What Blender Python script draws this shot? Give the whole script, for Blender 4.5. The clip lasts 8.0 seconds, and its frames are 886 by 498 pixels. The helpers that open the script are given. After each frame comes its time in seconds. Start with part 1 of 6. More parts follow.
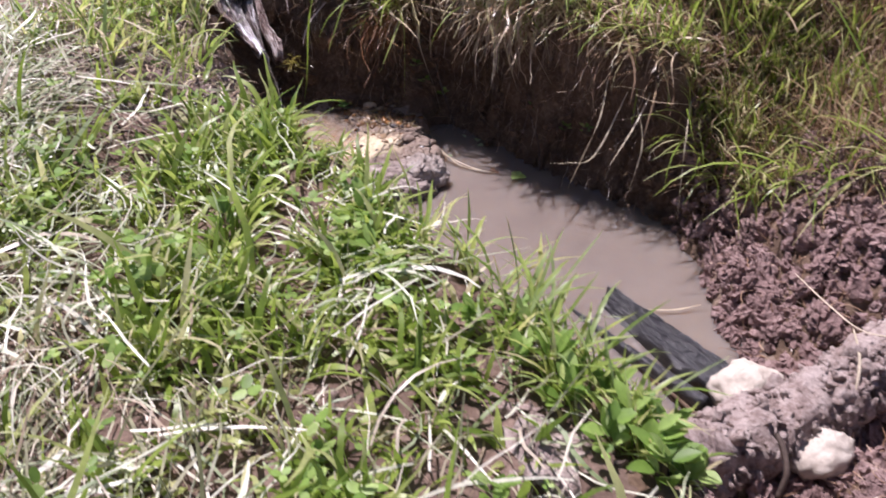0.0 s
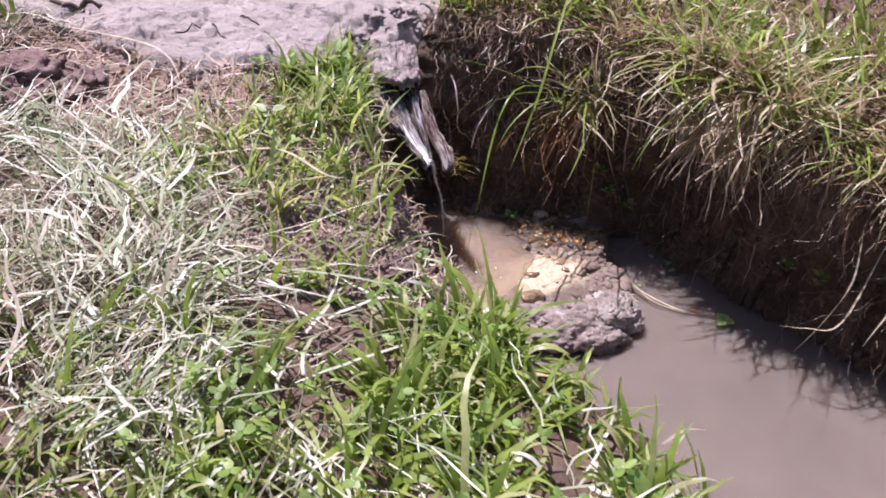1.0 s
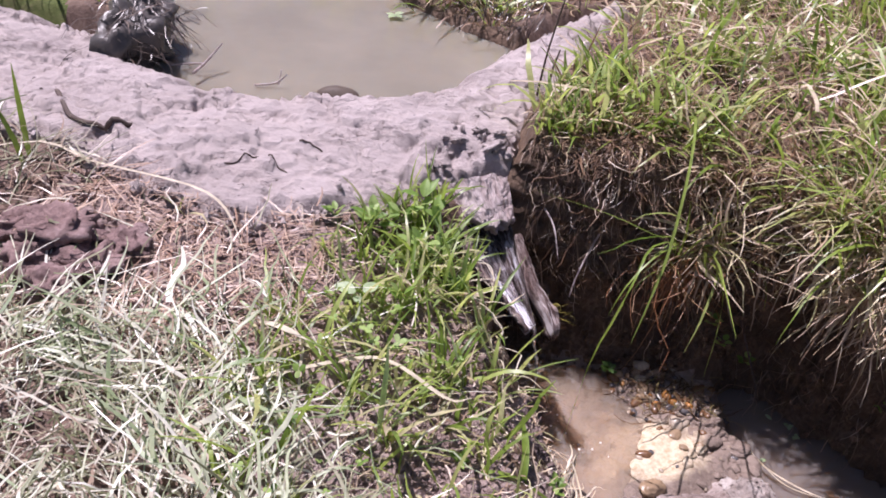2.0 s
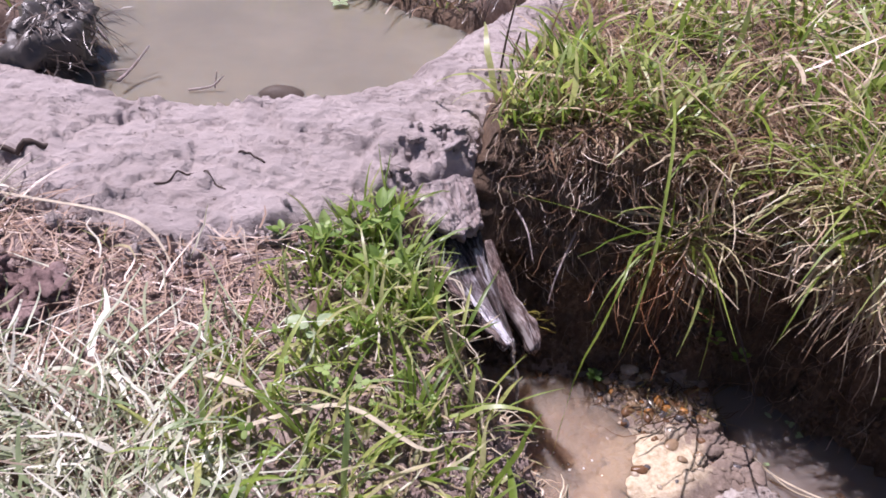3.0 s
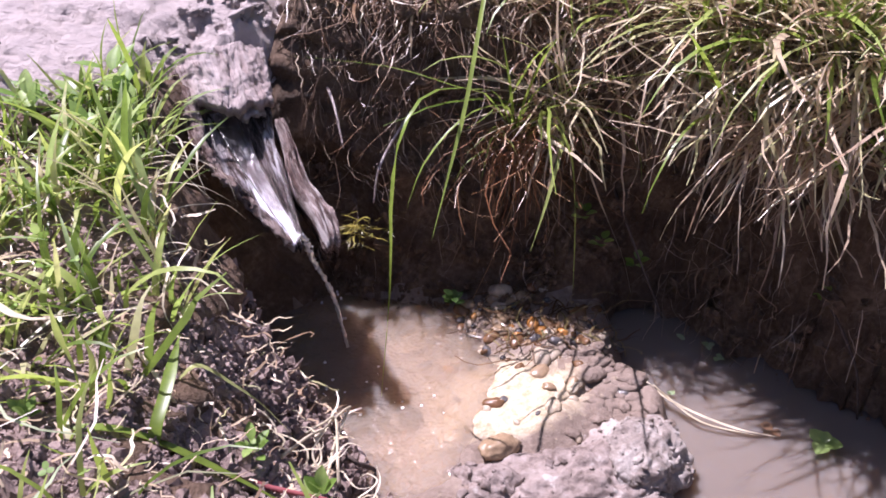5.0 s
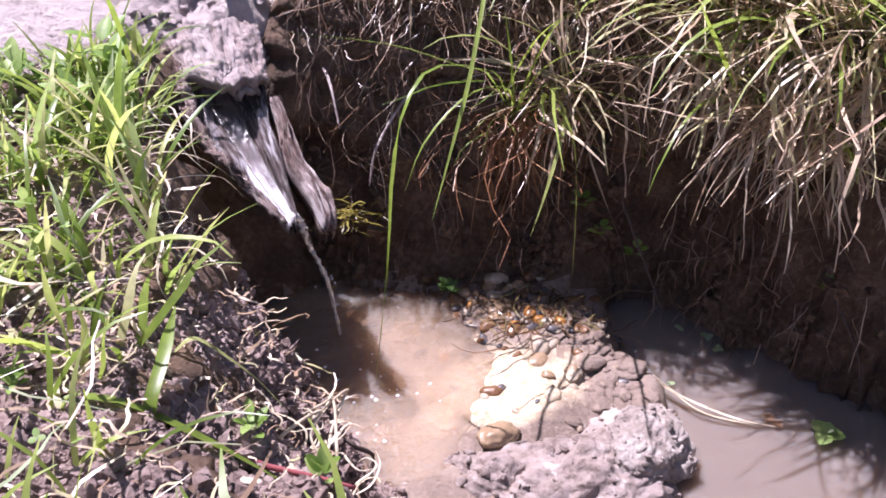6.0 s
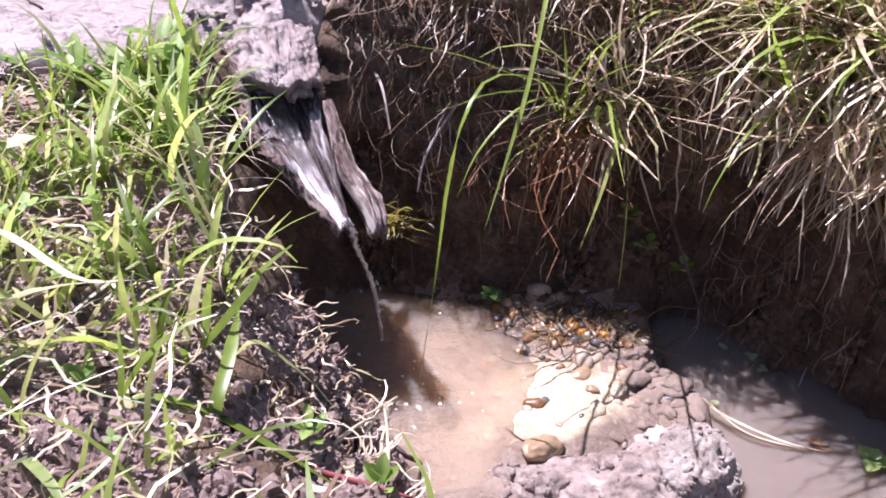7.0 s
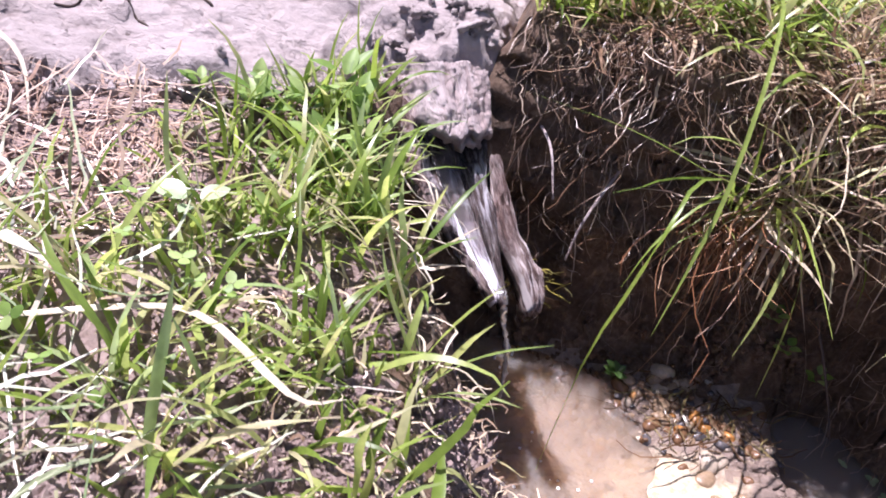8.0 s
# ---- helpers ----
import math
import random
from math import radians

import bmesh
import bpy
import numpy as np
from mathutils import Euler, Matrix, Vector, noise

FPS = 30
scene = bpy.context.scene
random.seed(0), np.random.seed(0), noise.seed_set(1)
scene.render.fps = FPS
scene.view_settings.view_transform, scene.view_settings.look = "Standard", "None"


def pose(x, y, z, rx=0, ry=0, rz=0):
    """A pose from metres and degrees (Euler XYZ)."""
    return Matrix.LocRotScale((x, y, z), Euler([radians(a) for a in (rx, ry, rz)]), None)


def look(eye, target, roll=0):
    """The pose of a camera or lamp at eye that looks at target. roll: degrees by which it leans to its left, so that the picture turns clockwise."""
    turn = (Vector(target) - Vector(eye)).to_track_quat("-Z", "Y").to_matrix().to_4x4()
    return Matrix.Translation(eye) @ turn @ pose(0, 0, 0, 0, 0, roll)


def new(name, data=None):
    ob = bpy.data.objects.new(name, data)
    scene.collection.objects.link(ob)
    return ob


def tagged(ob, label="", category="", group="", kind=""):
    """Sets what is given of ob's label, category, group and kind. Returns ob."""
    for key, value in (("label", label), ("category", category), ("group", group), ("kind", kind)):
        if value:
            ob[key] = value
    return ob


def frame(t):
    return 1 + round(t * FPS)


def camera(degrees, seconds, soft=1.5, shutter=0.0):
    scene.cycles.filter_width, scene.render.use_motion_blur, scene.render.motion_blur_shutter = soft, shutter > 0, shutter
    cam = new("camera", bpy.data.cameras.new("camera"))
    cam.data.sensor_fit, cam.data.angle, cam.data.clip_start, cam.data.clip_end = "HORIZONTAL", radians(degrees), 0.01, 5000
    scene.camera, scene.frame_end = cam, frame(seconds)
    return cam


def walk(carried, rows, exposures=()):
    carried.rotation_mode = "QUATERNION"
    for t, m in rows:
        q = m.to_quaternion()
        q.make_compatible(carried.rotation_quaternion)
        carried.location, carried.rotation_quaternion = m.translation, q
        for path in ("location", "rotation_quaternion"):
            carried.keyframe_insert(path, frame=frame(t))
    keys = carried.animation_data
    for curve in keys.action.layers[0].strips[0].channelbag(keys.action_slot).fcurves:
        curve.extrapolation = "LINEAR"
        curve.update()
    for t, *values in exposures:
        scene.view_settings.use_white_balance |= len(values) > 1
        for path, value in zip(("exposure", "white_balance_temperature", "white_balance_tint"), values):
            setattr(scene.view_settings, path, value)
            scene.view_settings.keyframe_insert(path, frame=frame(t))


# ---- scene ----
cam = camera(55.9, 8.0, soft=1.7, shutter=0.12)
EYE, TILT, LEAN = 0.816, -34.5, -5.0
ROWS = [
    (0.0, 0.076, -0.029, 0.005, 2.62, -0.47, 0.69),
    (0.5, -0.042, 0.094, 0.185, 6.14, -1.33, -1.06),
    (1.0, -0.153, 0.211, 0.286, 7.00, -1.93, -2.10),
    (1.5, -0.297, 0.336, 0.416, 4.98, -3.02, -2.19),
    (1.7, -0.362, 0.370, 0.486, 5.28, -2.36, -3.28),
    (2.8, -0.401, 0.503, 0.551, 1.73, -1.74, 0.46),
    (3.0, -0.385, 0.540, 0.561, 2.38, -3.26, 0.96),
    (3.5, -0.318, 0.616, 0.587, 5.21, -3.75, 0.81),
    (4.0, -0.165, 0.671, 0.501, 8.32, -4.90, 0.82),
    (4.5, -0.105, 0.742, 0.409, 6.33, -0.69, 3.90),
    (4.7, -0.114, 0.769, 0.382, 6.24, -0.30, 4.64),
    (5.8, -0.150, 0.809, 0.345, 3.60, 0.70, 3.87),
    (6.0, -0.153, 0.812, 0.338, 4.08, 0.38, 4.04),
    (6.5, -0.161, 0.809, 0.340, 4.37, 0.86, 3.16),
    (7.0, -0.184, 0.813, 0.344, 5.22, 0.73, 1.94),
    (7.5, -0.232, 0.809, 0.366, 7.98, 0.27, -2.32),
    (8.0, -0.325, 0.840, 0.452, 6.39, -2.80, -7.81),
]
walk(cam, [(t, pose(0, 0, EYE, TILT, LEAN, 0) @ pose(x, y, z, 90 + pitch, roll, yaw)) for t, x, y, z, yaw, pitch, roll in ROWS],
     exposures=[(0.0, 0.53, 6080, 28), (0.5, 0.46, 6030, 29), (1.0, 0.50, 5980, 30), (1.6, 0.48, 5965, 30), (3.0, 0.32, 5950, 31), (3.6, 0.42, 5950, 31), (4.4, 0.68, 5900, 32), (5.5, 1.0, 5850, 34), (7.2, 1.10, 5850, 31), (8.0, 1.0, 5850, 30)])

# ---- sky and sun ----
SUN_TO = Vector((-0.36, 0.32, 1.0)).normalized()
world = bpy.data.worlds.new("sky")
scene.world = world
world.use_nodes = True
wn = world.node_tree.nodes
sky = wn.new("ShaderNodeTexSky")
sky.sky_type = "NISHITA"
sky.sun_disc = False
sky.sun_elevation = math.asin(SUN_TO.z)
sky.sun_rotation = math.atan2(SUN_TO.x, SUN_TO.y)
wn["Background"].inputs["Strength"].default_value = 0.055
world.node_tree.links.new(sky.outputs[0], wn["Background"].inputs["Color"])
sun = new("sun", bpy.data.lights.new("sun", "SUN"))
sun.data.energy, sun.data.angle, sun.data.color = 5.0, radians(0.5), (1.0, 0.95, 0.88)
sun.matrix_world = look(SUN_TO * 5, (0, 0, 0))

WATER, BASIN, UPPER = 0.0, 0.03, 0.30

# ---- materials ----


def make_mat(name):
    m = bpy.data.materials.new(name)
    m.use_nodes = True
    return m, m.node_tree.nodes, m.node_tree.links, m.node_tree.nodes["Principled BSDF"]


def ramp_node(nodes, stops):
    r = nodes.new("ShaderNodeValToRGB")
    while len(r.color_ramp.elements) < len(stops):
        r.color_ramp.elements.new(0.5)
    for e, (p, c) in zip(r.color_ramp.elements, stops):
        e.position, e.color = p, (*c, 1)
    return r


def noise_node(nodes, links, scale, detail=6.0, rough=0.6, coords=None):
    n = nodes.new("ShaderNodeTexNoise")
    n.inputs["Scale"].default_value, n.inputs["Detail"].default_value, n.inputs["Roughness"].default_value = scale, detail, rough
    if coords is None:
        coords = nodes.new("ShaderNodeTexCoord").outputs["Object"]
    links.new(coords, n.inputs["Vector"])
    return n


def earth_mat(name, stops, big, fine, rough=0.9, bump=0.004, wet=0.0, mottled=0.45, fleck=None, squash=(1, 1, 1), spec=0.3):
    """Soil, mud, sand, stone or wood: two scales of noise through a ramp, relief from the finer one."""
    m, nodes, links, p = make_mat(name)
    tc = nodes.new("ShaderNodeTexCoord")
    mp = nodes.new("ShaderNodeMapping")
    mp.inputs["Scale"].default_value = squash
    links.new(tc.outputs["Object"], mp.inputs["Vector"])
    v = mp.outputs["Vector"]
    a, b = noise_node(nodes, links, big, 5, 0.6, v), noise_node(nodes, links, fine, 8, 0.7, v)
    mix = nodes.new("ShaderNodeMix")
    mix.inputs["Factor"].default_value = mottled
    links.new(a.outputs["Fac"], mix.inputs["A"])
    links.new(b.outputs["Fac"], mix.inputs["B"])
    r = ramp_node(nodes, stops)
    links.new(mix.outputs["Result"], r.inputs["Fac"])
    col = r.outputs["Color"]
    if fleck:
        f = noise_node(nodes, links, fleck[0], 3, 0.5, v)
        fr = ramp_node(nodes, [(fleck[1], (0, 0, 0)), (fleck[1] + 0.06, (1, 1, 1))])
        links.new(f.outputs["Fac"], fr.inputs["Fac"])
        cm = nodes.new("ShaderNodeMix")
        cm.data_type = "RGBA"
        links.new(fr.outputs["Color"], cm.inputs["Factor"])
        links.new(col, cm.inputs["A"])
        cm.inputs["B"].default_value = (*fleck[2], 1)
        col = cm.outputs["Result"]
    links.new(col, p.inputs["Base Color"])
    p.inputs["Roughness"].default_value = rough
    p.inputs["Specular IOR Level"].default_value = spec
    if wet:
        rr = nodes.new("ShaderNodeMapRange")
        rr.inputs["From Min"].default_value, rr.inputs["From Max"].default_value = 0.4, 0.62
        rr.inputs["To Min"].default_value, rr.inputs["To Max"].default_value = wet, rough
        links.new(a.outputs["Fac"], rr.inputs["Value"])
        links.new(rr.outputs["Result"], p.inputs["Roughness"])
    bp = nodes.new("ShaderNodeBump")
    bp.inputs["Strength"].default_value, bp.inputs["Distance"].default_value = 0.9, bump
    links.new(b.outputs["Fac"], bp.inputs["Height"])
    links.new(bp.outputs["Normal"], p.inputs["Normal"])
    return m


def blade_mat(name, stops, through_light=0.45, rough=0.36, spec=0.5):
    """Leaves and stalks: each blade takes its own colour of the ramp, with some light through it."""
    m, nodes, links, p = make_mat(name)
    g = nodes.new("ShaderNodeNewGeometry")
    r = ramp_node(nodes, stops)
    oi, add, fr = nodes.new("ShaderNodeObjectInfo"), nodes.new("ShaderNodeMath"), nodes.new("ShaderNodeMath")
    add.operation, fr.operation = "ADD", "FRACT"
    links.new(g.outputs["Random Per Island"], add.inputs[0])
    links.new(oi.outputs["Random"], add.inputs[1])
    links.new(add.outputs[0], fr.inputs[0])
    links.new(fr.outputs[0], r.inputs["Fac"])
    n = noise_node(nodes, links, 60.0, 3)
    h = nodes.new("ShaderNodeHueSaturation")
    mr = nodes.new("ShaderNodeMapRange")
    mr.inputs["From Min"].default_value, mr.inputs["From Max"].default_value = 0.3, 0.7
    mr.inputs["To Min"].default_value, mr.inputs["To Max"].default_value = 0.75, 1.2
    links.new(n.outputs["Fac"], mr.inputs["Value"])
    links.new(mr.outputs["Result"], h.inputs["Value"])
    links.new(r.outputs["Color"], h.inputs["Color"])
    links.new(h.outputs["Color"], p.inputs["Base Color"])
    p.inputs["Roughness"].default_value, p.inputs["Specular IOR Level"].default_value = rough, spec
    t = nodes.new("ShaderNodeBsdfTranslucent")
    h2 = nodes.new("ShaderNodeHueSaturation")
    h2.inputs["Hue"].default_value, h2.inputs["Saturation"].default_value, h2.inputs["Value"].default_value = 0.49, 1.0, 1.38
    links.new(h.outputs["Color"], h2.inputs["Color"])
    links.new(h2.outputs["Color"], t.inputs["Color"])
    mx = nodes.new("ShaderNodeMixShader")
    mx.inputs["Fac"].default_value = through_light
    links.new(p.outputs[0], mx.inputs[1])
    links.new(t.outputs[0], mx.inputs[2])
    links.new(mx.outputs[0], nodes["Material Output"].inputs["Surface"])
    return m


def water_mat(name, colour, clear, ripple_scale, ripple, silt=0.0):
    """Muddy water: silt in it gives the body colour, clear lets the bed show; small ripples."""
    m, nodes, links, p = make_mat(name)
    n1 = noise_node(nodes, links, 5.0, 3)
    r = ramp_node(nodes, [(0.3, tuple(c * 0.9 for c in colour)), (0.7, tuple(min(1, c * 1.1) for c in colour))])
    links.new(n1.outputs["Fac"], r.inputs["Fac"])
    links.new(r.outputs["Color"], p.inputs["Base Color"])
    p.inputs["Roughness"].default_value, p.inputs["IOR"].default_value = 0.04, 1.33
    p.inputs["Transmission Weight"].default_value = clear
    if silt:
        p.inputs["Subsurface Weight"].default_value = 1.0
        p.inputs["Subsurface Radius"].default_value = (1.0, 0.8, 0.6)
        p.inputs["Subsurface Scale"].default_value = silt
    n2 = noise_node(nodes, links, ripple_scale, 2)
    bp = nodes.new("ShaderNodeBump")
    bp.inputs["Strength"].default_value, bp.inputs["Distance"].default_value = 1.0, ripple
    links.new(n2.outputs["Fac"], bp.inputs["Height"])
    links.new(bp.outputs["Normal"], p.inputs["Normal"])
    return m


M = {}
M["lawn_soil"] = earth_mat("lawn_soil", [(0.3, (0.07, 0.045, 0.035)), (0.5, (0.17, 0.115, 0.09)), (0.68, (0.30, 0.22, 0.18))], 18, 140, 0.95, 0.006)
M["meadow_soil"] = earth_mat("meadow_soil", [(0.3, (0.05, 0.065, 0.022)), (0.5, (0.11, 0.135, 0.04)), (0.68, (0.22, 0.20, 0.10))], 3, 60, 0.95, 0.01)
M["red_soil"] = earth_mat("red_soil", [(0.3, (0.13, 0.092, 0.080)), (0.5, (0.30, 0.225, 0.200)), (0.7, (0.48, 0.385, 0.355))], 14, 120, 0.95, 0.006)
M["bank_soil"] = earth_mat("bank_soil", [(0.3, (0.048, 0.029, 0.019)), (0.5, (0.150, 0.096, 0.063)), (0.7, (0.33, 0.235, 0.165))], 22, 150, 0.85, 0.006, wet=0.5)
M["bed_mud"] = earth_mat("bed_mud", [(0.3, (0.16, 0.11, 0.08)), (0.55, (0.28, 0.21, 0.16)), (0.75, (0.36, 0.28, 0.21))], 9, 90, 0.55, 0.003, wet=0.25)
M["shelf_mud"] = earth_mat("shelf_mud", [(0.3, (0.12, 0.088, 0.070)), (0.5, (0.26, 0.198, 0.160)), (0.7, (0.40, 0.325, 0.270))], 18, 150, 0.5, 0.004, wet=0.25, fleck=(90, 0.63, (0.34, 0.27, 0.20)))
shelf = M["shelf_mud"]
sn, sl = shelf.node_tree.nodes, shelf.node_tree.links
s_tc, s_mp, s_len = sn.new("ShaderNodeTexCoord"), sn.new("ShaderNodeMapping"), sn.new("ShaderNodeVectorMath")
s_mp.inputs["Location"].default_value, s_mp.inputs["Scale"].default_value = (0.100 / 0.088, -1.482 / 0.064, 0), (1 / 0.088, 1 / 0.064, 0)
s_len.operation = "LENGTH"
sl.new(s_tc.outputs["Object"], s_mp.inputs["Vector"])
sl.new(s_mp.outputs["Vector"], s_len.inputs[0])
s_no = noise_node(sn, sl, 22, 6, 0.65)
s_add = sn.new("ShaderNodeMath")
s_add.operation = "MULTIPLY_ADD"
s_add.inputs[1].default_value = 1.6
sl.new(s_no.outputs["Fac"], s_add.inputs[0])
sl.new(s_len.outputs["Value"], s_add.inputs[2])
s_ramp = ramp_node(sn, [(0.70, (1, 1, 1)), (0.95, (0, 0, 0))])
s_half = sn.new("ShaderNodeMath")
s_half.operation = "MULTIPLY"
s_half.inputs[1].default_value = 0.5
sl.new(s_add.outputs[0], s_half.inputs[0])
sl.new(s_half.outputs[0], s_ramp.inputs["Fac"])
s_mix = sn.new("ShaderNodeMix")
s_mix.data_type = "RGBA"
s_pr = sn["Principled BSDF"]
sl.new(s_pr.inputs["Base Color"].links[0].from_socket, s_mix.inputs["A"])
s_sand = ramp_node(sn, [(0.35, (0.50, 0.385, 0.24)), (0.6, (0.74, 0.63, 0.46))])
sl.new(noise_node(sn, sl, 130, 4).outputs["Fac"], s_sand.inputs["Fac"])
sl.new(s_sand.outputs["Color"], s_mix.inputs["B"])
sl.new(s_ramp.outputs["Color"], s_mix.inputs["Factor"])
sl.new(s_mix.outputs["Result"], s_pr.inputs["Base Color"])
M["dam_mud"] = earth_mat("dam_mud", [(0.30, (0.25, 0.20, 0.190)), (0.44, (0.46, 0.388, 0.368)), (0.68, (0.62, 0.535, 0.512))], 9, 70, 0.62, 0.012, wet=0.42, fleck=(75, 0.67, (0.13, 0.10, 0.09)), squash=(0.8, 1.3, 1))
M["lump_mud"] = earth_mat("lump_mud", [(0.32, (0.11, 0.08, 0.066)), (0.46, (0.28, 0.222, 0.198)), (0.66, (0.44, 0.372, 0.342))], 30, 120, 0.7, 0.004, wet=0.35, fleck=(60, 0.64, (0.52, 0.47, 0.43)))
M["pale_mud"] = earth_mat("pale_dried_mud", [(0.32, (0.12, 0.092, 0.080)), (0.46, (0.30, 0.252, 0.225)), (0.64, (0.58, 0.53, 0.49))], 38, 130, 0.8, 0.004)
M["wet_stone"] = earth_mat("wet_dark_stone", [(0.3, (0.07, 0.062, 0.058)), (0.7, (0.13, 0.115, 0.105))], 20, 120, 0.3, 0.001)
M["sunken"] = earth_mat("sunken_stone", [(0.3, (0.075, 0.055, 0.042)), (0.7, (0.13, 0.098, 0.075))], 20, 120, 0.6, 0.001)
M["clod"] = earth_mat("clod_soil", [(0.3, (0.10, 0.063, 0.058)), (0.5, (0.29, 0.195, 0.18)), (0.7, (0.47, 0.35, 0.33))], 25, 160, 0.95, 0.006)
M["stone"] = earth_mat("pale_stone", [(0.3, (0.42, 0.36, 0.30)), (0.5, (0.62, 0.55, 0.47)), (0.7, (0.74, 0.68, 0.60))], 14, 110, 0.7, 0.004)
M["char"] = earth_mat("charred_wood", [(0.38, (0.006, 0.006, 0.008)), (0.58, (0.022, 0.022, 0.028)), (0.72, (0.11, 0.11, 0.13))], 16, 110, 0.32, 0.006, squash=(1, 0.12, 1), spec=0.6)
# wet_wood: pale stops and silvery flecks put the wet highlights into the colour
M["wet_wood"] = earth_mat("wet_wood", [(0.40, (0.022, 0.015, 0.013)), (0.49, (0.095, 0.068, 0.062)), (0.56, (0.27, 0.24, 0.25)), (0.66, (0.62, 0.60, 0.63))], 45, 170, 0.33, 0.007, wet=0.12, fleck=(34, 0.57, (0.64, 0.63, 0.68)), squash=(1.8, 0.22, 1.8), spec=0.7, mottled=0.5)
M["rim_wood"] = earth_mat("worn_rim_wood", [(0.37, (0.045, 0.026, 0.021)), (0.47, (0.17, 0.11, 0.095)), (0.56, (0.38, 0.29, 0.265)), (0.64, (0.70, 0.62, 0.60))], 55, 190, 0.5, 0.008, wet=0.2, fleck=(40, 0.60, (0.74, 0.66, 0.64)), squash=(1.7, 0.28, 1.7), spec=0.5, mottled=0.45)
M["thatch"] = blade_mat("root_thatch", [(0.0, (0.10, 0.055, 0.032)), (0.45, (0.26, 0.155, 0.095)), (0.8, (0.46, 0.31, 0.20)), (1.0, (0.66, 0.53, 0.40))], 0.2)
M["bark"] = earth_mat("weathered_bark", [(0.34, (0.15, 0.105, 0.092)), (0.42, (0.50, 0.39, 0.365)), (0.60, (0.74, 0.64, 0.615))], 42, 150, 0.8, 0.009, squash=(2.2, 0.20, 2.2))
M["root"] = earth_mat("muddy_root", [(0.33, (0.15, 0.102, 0.088)), (0.45, (0.39, 0.298, 0.268)), (0.60, (0.64, 0.54, 0.50))], 40, 170, 0.9, 0.010)
M["red_stem"] = earth_mat("red_stem", [(0.3, (0.22, 0.05, 0.06)), (0.7, (0.38, 0.12, 0.12))], 40, 200, 0.5, 0.0006)
M["twig"] = earth_mat("dark_twig", [(0.3, (0.05, 0.035, 0.03)), (0.7, (0.16, 0.12, 0.10))], 40, 200, 0.8, 0.001)
M["green"] = blade_mat("green_blades", [(0.0, (0.11, 0.18, 0.025)), (0.35, (0.24, 0.34, 0.055)), (0.65, (0.35, 0.45, 0.10)), (0.85, (0.46, 0.50, 0.20)), (1.0, (0.60, 0.55, 0.34))])
M["tuft"] = blade_mat("tuft_blades", [(0.0, (0.13, 0.22, 0.035)), (0.3, (0.26, 0.37, 0.08)), (0.5, (0.34, 0.44, 0.20)), (0.75, (0.40, 0.49, 0.12)), (0.9, (0.52, 0.53, 0.22)), (1.0, (0.62, 0.54, 0.36))], 0.5)
# white of the small domes that imitate sparkles on the basin water
M["glint_white"] = earth_mat("glint_white", [(0.3, (0.7, 0.68, 0.64)), (0.7, (0.85, 0.84, 0.82))], 200, 600, 0.3, 0.0002)
M["hay"] = blade_mat("cut_hay", [(0.0, (0.08, 0.085, 0.04)), (0.25, (0.22, 0.23, 0.12)), (0.55, (0.45, 0.43, 0.30)), (0.72, (0.40, 0.29, 0.21)), (1.0, (0.78, 0.74, 0.61))], 0.3)
M["pale_hay"] = blade_mat("pale_hay", [(0.0, (0.20, 0.28, 0.12)), (0.4, (0.44, 0.48, 0.31)), (0.75, (0.74, 0.73, 0.60)), (1.0, (0.84, 0.81, 0.70))], 0.3, 0.4)
M["red_straw"] = blade_mat("red_straw", [(0.0, (0.30, 0.19, 0.13)), (0.5, (0.48, 0.33, 0.24)), (1.0, (0.62, 0.48, 0.36))], 0.2)
M["dry"] = blade_mat("dry_stalks", [(0.0, (0.15, 0.085, 0.050)), (0.45, (0.34, 0.215, 0.13)), (0.75, (0.50, 0.375, 0.23)), (0.92, (0.66, 0.54, 0.37)), (1.0, (0.46, 0.43, 0.20))], 0.25)
M["dead"] = blade_mat("dead_stalks", [(0.0, (0.30, 0.20, 0.13)), (0.35, (0.54, 0.41, 0.28)), (0.8, (0.74, 0.63, 0.46)), (1.0, (0.52, 0.50, 0.24))], 0.3)
M["rust"] = blade_mat("rust_fibres", [(0.0, (0.24, 0.10, 0.045)), (0.6, (0.42, 0.21, 0.10)), (1.0, (0.55, 0.36, 0.20))], 0.25)
M["dark_root"] = blade_mat("dark_wet_roots", [(0.0, (0.02, 0.014, 0.011)), (0.7, (0.07, 0.047, 0.035)), (1.0, (0.20, 0.145, 0.11))], 0.05)
M["soaked"] = blade_mat("soaked_stalks", [(0.0, (0.06, 0.035, 0.02)), (0.55, (0.15, 0.09, 0.05)), (0.85, (0.20, 0.17, 0.07)), (1.0, (0.34, 0.26, 0.16))], 0.15, 0.25)
M["straw"] = blade_mat("pale_straw", [(0.0, (0.55, 0.48, 0.34)), (1.0, (0.68, 0.60, 0.46))], 0.2)
M["rootlet"] = blade_mat("rootlets", [(0.0, (0.12, 0.075, 0.05)), (0.55, (0.28, 0.185, 0.125)), (0.85, (0.46, 0.34, 0.24)), (1.0, (0.64, 0.53, 0.40))], 0.1)
M["clover"] = blade_mat("clover_leaves", [(0.0, (0.12, 0.22, 0.035)), (0.5, (0.22, 0.35, 0.07)), (1.0, (0.36, 0.48, 0.16))], 0.35, 0.5)
M["weed"] = blade_mat("dark_weed", [(0.0, (0.05, 0.11, 0.02)), (1.0, (0.12, 0.22, 0.05))], 0.3, 0.5)
M["duck_leaf"] = blade_mat("floating_leaf_green", [(0.0, (0.30, 0.44, 0.12)), (1.0, (0.42, 0.56, 0.22))], 0.35, 0.35)
